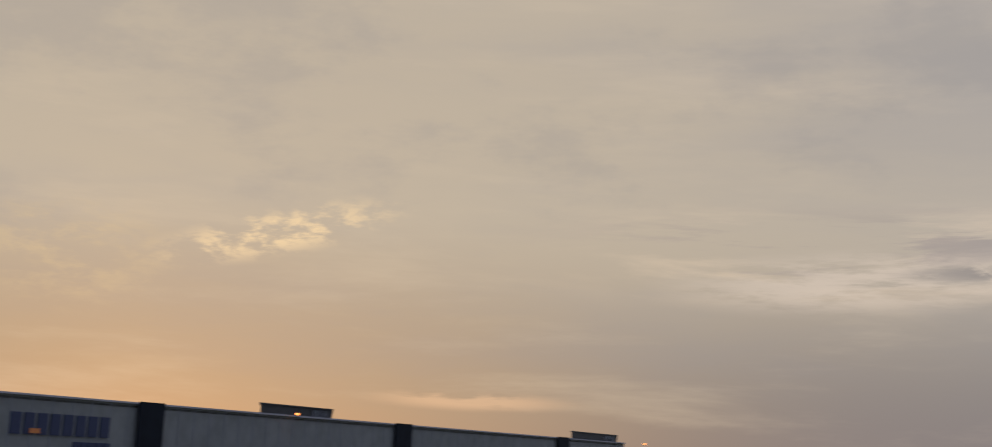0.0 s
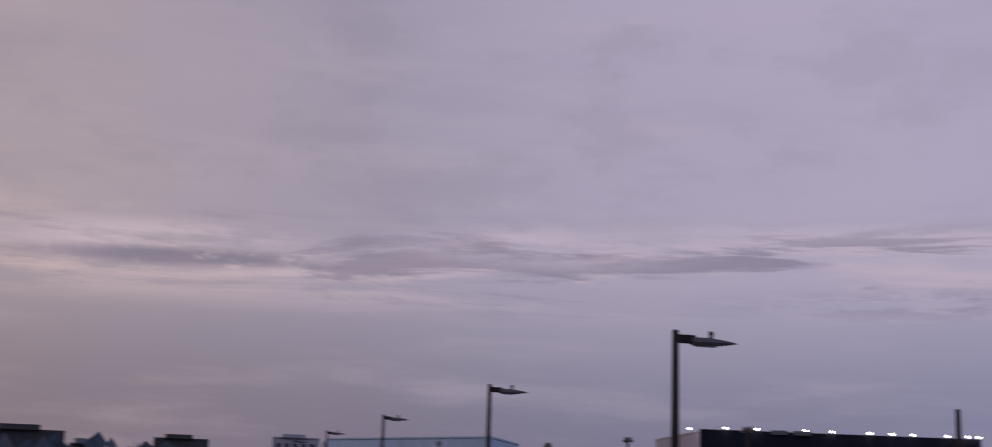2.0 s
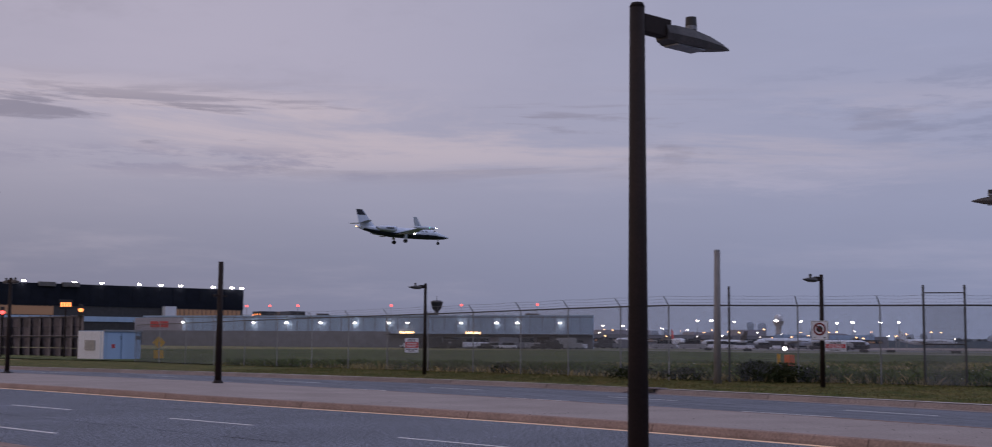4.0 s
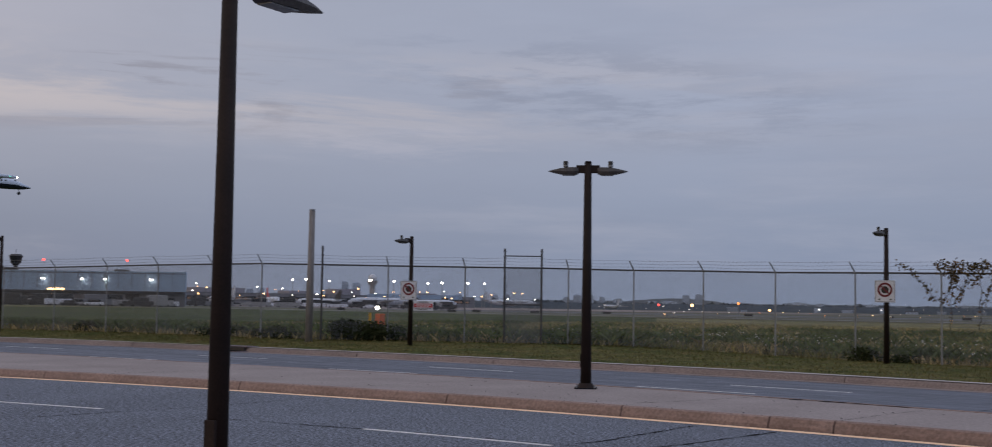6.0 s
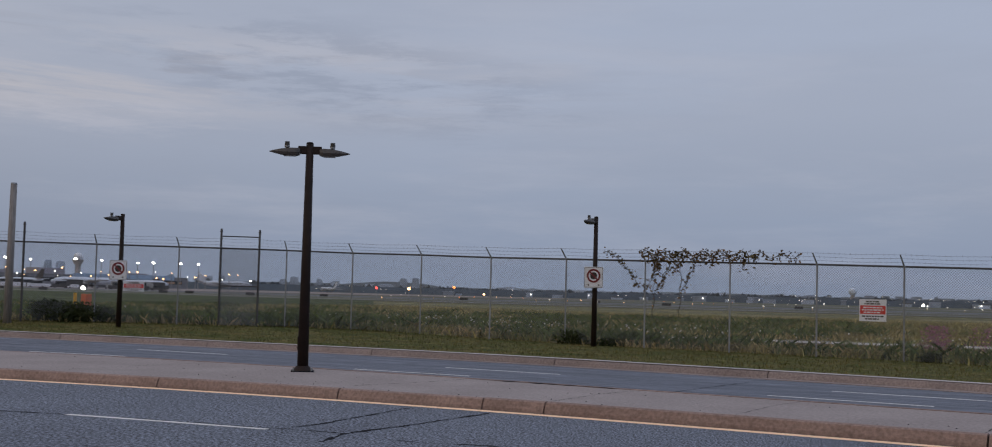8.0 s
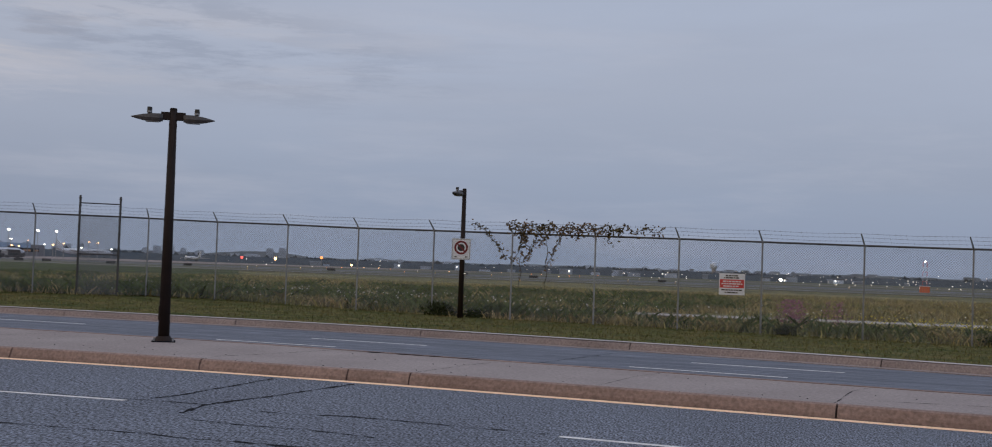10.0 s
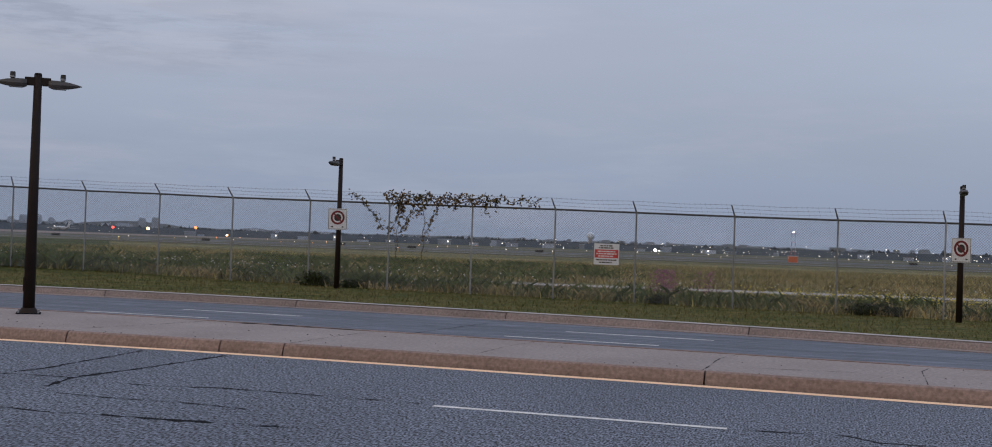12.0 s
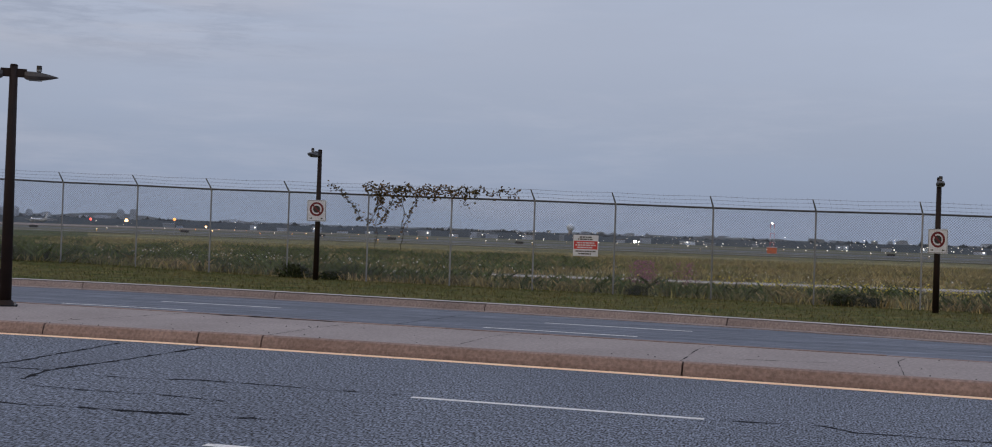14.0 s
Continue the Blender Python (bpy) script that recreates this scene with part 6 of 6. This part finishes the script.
for y, w, top, bot, zc in BODY[1:-1]:
    pts = []
    for k in range(11):
        a = math.pi + math.pi * (0.06 + 0.88 * k / 10)
        pts.append(((w + 0.012) * math.cos(a), y, zc + (bot + 0.012) * math.sin(a)))
    belly.append(pts)
bm = B()
rows = [[bm.verts.new(p) for p in q] for q in belly]
for r0, r1 in zip(rows, rows[1:]):
    for i in range(10):
        bm.faces.new((r0[i], r0[i + 1], r1[i + 1], r1[i]))
bmesh.ops.recalc_face_normals(bm, faces=bm.faces)
smooth_shade(part("belly_paint", bm, JET_DARK, jet, "dark lower hull"))


def foil(name, root, tip, thick_r, thick_t, vertical, mat, owner=jet):
    """A tapered wing or fin; root and tip: (leading y, trailing y, x, z)."""
    rings = []
    for (ly, ty, x, z), th in ((root, thick_r), (tip, thick_t)):
        prof = ((ly, 0), (ly * 0.75 + ty * 0.25, 0.5), (ly * 0.4 + ty * 0.6, 0.4), (ty, 0.03), (ty, -0.03), (ly * 0.4 + ty * 0.6, -0.4), (ly * 0.75 + ty * 0.25, -0.5))
        rings.append([(x + o * th, y, z) if vertical else (x, y, z + o * th) for y, o in prof])
    return part(name, loft(B(), rings), mat, owner)


for g in (1, -1):
    wing = foil("wing", (1.25, -1.55, g * 0.7, -0.10), (0.15, -0.95, g * 6.5, 0.28), 0.30, 0.12, False, JET_WHITE)
    st = [(-2.3, 0.02), (-1.9, 0.14), (-0.8, 0.27), (0.6, 0.28), (1.3, 0.18), (1.6, 0.04)]
    tank = [[(g * 6.65 + rr * math.cos(2 * math.pi * k / 12), y, 0.30 + rr * math.sin(2 * math.pi * k / 12)) for k in range(12)] for y, rr in st]
    smooth_shade(part("tip_tank", loft(B(), tank), JET_WHITE, jet))
    foil("winglet", (-0.9, -2.1, g * 6.7, 0.45), (-1.9, -2.45, g * 6.95, 1.75), 0.10, 0.06, True, JET_WHITE, wing)
    part("landing_light", ball(B(), (g * 6.65, 1.62, 0.30), 0.11, sub=2), LIGHT_WHITE, wing)
    part("flap", box(B(), min(g * 0.9, g * 4.2), max(g * 0.9, g * 4.2), -2.05, -1.35, -0.42, -0.34, 0.02), JET_GREY, wing)
    foil("tailplane", (-6.15, -7.5, g * 0.12, 1.15), (-7.15, -7.85, g * 3.1, 1.25), 0.16, 0.08, False, JET_GREY)
    nac = [[(g * 1.22 + rr * math.cos(2 * math.pi * k / 16), y, 0.42 + rr * math.sin(2 * math.pi * k / 16)) for k in range(16)] for y, rr in ((-5.3, 0.24), (-4.6, 0.36), (-3.4, 0.43), (-2.4, 0.43), (-2.05, 0.36))]
    eng = smooth_shade(part("engine", loft(B(), nac), JET_WHITE, jet))
    part("intake", rod(B(), (g * 1.22, -2.08, 0.42), (g * 1.22, -2.03, 0.42), 0.33, None, 16), JET_DARK, eng)
    part("exhaust", rod(B(), (g * 1.22, -5.32, 0.42), (g * 1.22, -5.28, 0.42), 0.21, None, 16), JET_DARK, eng)
    part("pylon", box(B(), min(g * 0.5, g * 0.95), max(g * 0.5, g * 0.95), -4.6, -2.9, 0.34, 0.48, 0.02), JET_WHITE, jet)
    part("gear_leg", rod(B(), (g * 1.7, -0.75, -0.1), (g * 1.75, -0.75, -1.30), 0.07, 0.06, 8), GALV, jet)
    part("gear_door", box(B(), g * 1.9 - 0.02, g * 1.9 + 0.02, -1.0, -0.5, -0.95, -0.25, 0.01), JET_WHITE, jet)
    for o in (-0.13, 0.13):
        part("main_wheel", rod(B(), (g * 1.75 + o - 0.07, -0.75, -1.35), (g * 1.75 + o + 0.07, -0.75, -1.35), 0.28, None, 16), RUBBER, jet)
    for k in range(5):
        y = 0.7 + k * 0.68
        part("cabin_window", rod(B(), (g * 0.735, y, 0.30), (g * 0.765, y, 0.30), 0.155, None, 14), GLASS, jet)
    part("cockpit_window", box(B(), -0.19, 0.19, -0.01, 0.01, -0.15, 0.15, 0, Matrix.Translation((g * 0.56, 4.95, 0.42)) @ pose(0, 0, 0, -38, 0, g * -62)), GLASS, jet)
    part("registration_bar", box(B(), g * 1.655 - 0.006, g * 1.655 + 0.006, -3.9, -2.6, 0.36, 0.56), JET_DARK, jet)
    part("wing_light", ball(B(), (g * 0.95, 1.25, -0.10), 0.11, sub=2), LIGHT_WHITE, jet)
foil("fin", (-4.9, -7.55, 0, 0.55), (-7.05, -8.15, 0, 3.1), 0.24, 0.12, True, JET_WHITE)
foil("fin_tip", (-6.40, -7.97, 0, 2.30), (-7.09, -8.17, 0, 3.12), 0.20, 0.14, True, JET_DARK)
part("tail_light", ball(B(), (0, -8.1, 0.55), 0.08, sub=2), LIGHT_WARM, jet)
part("navigation_light", ball(B(), (6.95, 0.4, 0.3), 0.03, sub=2), LIGHT_GREEN, jet)
part("nose_leg", rod(B(), (0, 5.9, -0.5), (0, 5.95, -1.25), 0.06, 0.05, 8), GALV, jet)
part("nose_wheel", rod(B(), (-0.08, 5.95, -1.30), (0.08, 5.95, -1.30), 0.23, None, 16), RUBBER, jet)
part("antenna", box(B(), -0.015, 0.015, 2.0, 2.2, 0.78, 1.05), JET_WHITE, jet)


# ---- black sport utility car on the far carriageway: nose along local -x ----
suv_x = 6.2
suv = thing("car", "black sport utility car with lit headlamps on the far carriageway", "car", (suv_x, (MEDIAN_FAR(suv_x) + FAR_KERB(suv_x)) / 2 - 0.9, 0.0), math.degrees(math.atan(LANE_C(suv_x + 1) - LANE_C(suv_x))))
CAR_BLACK = material("car_black_paint", (0.012, 0.013, 0.016), 0.12, (0.016, 0.017, 0.02), 2, 0.5, 30, 0.05)
CAR_TRIM = material("car_trim", (0.03, 0.03, 0.032), 0.6)
RIM = material("wheel_rim", (0.34, 0.30, 0.30), 0.35, (0.2, 0.18, 0.18), 8, 0.5, metal=0.6)


def car_ring(x, half, z0, z1, tuck=0.1):
    return [(x, -half + tuck * 0.4, z0), (x, -half, z0 + (z1 - z0) * 0.45), (x, -half + tuck, z1), (x, half - tuck, z1), (x, half, z0 + (z1 - z0) * 0.45), (x, half - tuck * 0.4, z0)]


hull = loft(B(), [car_ring(-2.32, 0.70, 0.42, 0.72), car_ring(-2.25, 0.86, 0.34, 0.92), car_ring(-1.95, 0.93, 0.30, 1.02), car_ring(-1.0, 0.95, 0.28, 1.10), car_ring(0.9, 0.95, 0.28, 1.12), car_ring(1.95, 0.93, 0.32, 1.10), car_ring(2.25, 0.88, 0.38, 1.02), car_ring(2.32, 0.78, 0.45, 0.85)])
bmesh.ops.bevel(hull, geom=list(hull.edges), offset=0.03, segments=2, affect="EDGES")
smooth_shade(part("body", hull, CAR_BLACK, suv))
green = loft(B(), [[(-1.15, -0.86, 1.08), (-0.25, -0.70, 1.66), (-0.25, 0.70, 1.66), (-1.15, 0.86, 1.08)], [(-0.2, -0.87, 1.10), (-0.2, -0.70, 1.68), (-0.2, 0.70, 1.68), (-0.2, 0.87, 1.10)],
                   [(1.4, -0.87, 1.10), (1.4, -0.70, 1.68), (1.4, 0.70, 1.68), (1.4, 0.87, 1.10)], [(2.2, -0.84, 1.06), (1.85, -0.68, 1.58), (1.85, 0.68, 1.58), (2.2, 0.84, 1.06)]])
part("glasshouse", green, GLASS, suv)
roof = loft(B(), [[(x, -w, z), (x, w, z), (x, w * 0.95, z + 0.05), (x, -w * 0.95, z + 0.05)] for x, w, z in ((-0.3, 0.68, 1.655), (0.4, 0.71, 1.69), (1.4, 0.71, 1.69), (1.95, 0.68, 1.58))])
part("roof", roof, CAR_BLACK, suv)
for sy in (-1, 1):
    for x in (-0.25, 0.65, 1.5):
        rod_b = rod(B(), (x, sy * 0.875, 1.1), (x + 0.03, sy * 0.715, 1.68), 0.035, None, 6)
        part("pillar", rod_b, CAR_BLACK, suv)
    part("roof_rail", rod(B(), (-0.1, sy * 0.62, 1.78), (1.6, sy * 0.62, 1.76), 0.02, None, 6), RIM, suv)
    part("mirror", box(B(), -0.95, -0.75, min(sy * 0.95, sy * 1.12), max(sy * 0.95, sy * 1.12), 1.05, 1.2, 0.03), CAR_BLACK, suv)
    part("sill", box(B(), -1.1, 1.1, min(sy * 0.93, sy * 0.97), max(sy * 0.93, sy * 0.97), 0.28, 0.42, 0.01), CAR_TRIM, suv)
    part("headlamp", ball(B(), (-2.20, sy * 0.66, 0.86), 0.14, (0.7, 1.4, 0.5), 2), LIGHT_WHITE, suv)
    part("indicator", box(B(), -2.1, -1.85, min(sy * 0.9, sy * 0.94), max(sy * 0.9, sy * 0.94), 0.90, 0.94, 0.01), LIGHT_ORANGE, suv)
    part("tail_lamp", box(B(), 2.14, 2.31, min(sy * 0.55, sy * 0.9), max(sy * 0.55, sy * 0.9), 0.92, 1.02, 0.02), LIGHT_RED, suv)
    for x in (-1.42, 1.38):
        tyre = part("wheel", rod(B(), (x, sy * 0.74, 0.36), (x, sy * 0.965, 0.36), 0.36, None, 24), RUBBER, suv)
        part("rim", rod(B(), (x, sy * 0.94, 0.36), (x, sy * 0.975, 0.36), 0.24, None, 20), RIM, tyre)
        for k in range(5):
            a = k * 2 * math.pi / 5
            part("spoke", rod(B(), (x, sy * 0.98, 0.36), (x + 0.22 * math.cos(a), sy * 0.98, 0.36 + 0.22 * math.sin(a)), 0.03, 0.02, 6), RIM, tyre)
part("grille", box(B(), -2.34, -2.28, -0.5, 0.5, 0.5, 0.74, 0.02), CAR_TRIM, suv)
part("windscreen_wiper", rod(B(), (-1.12, -0.4, 1.13), (-0.95, 0.3, 1.22), 0.01, None, 5), CAR_TRIM, suv)
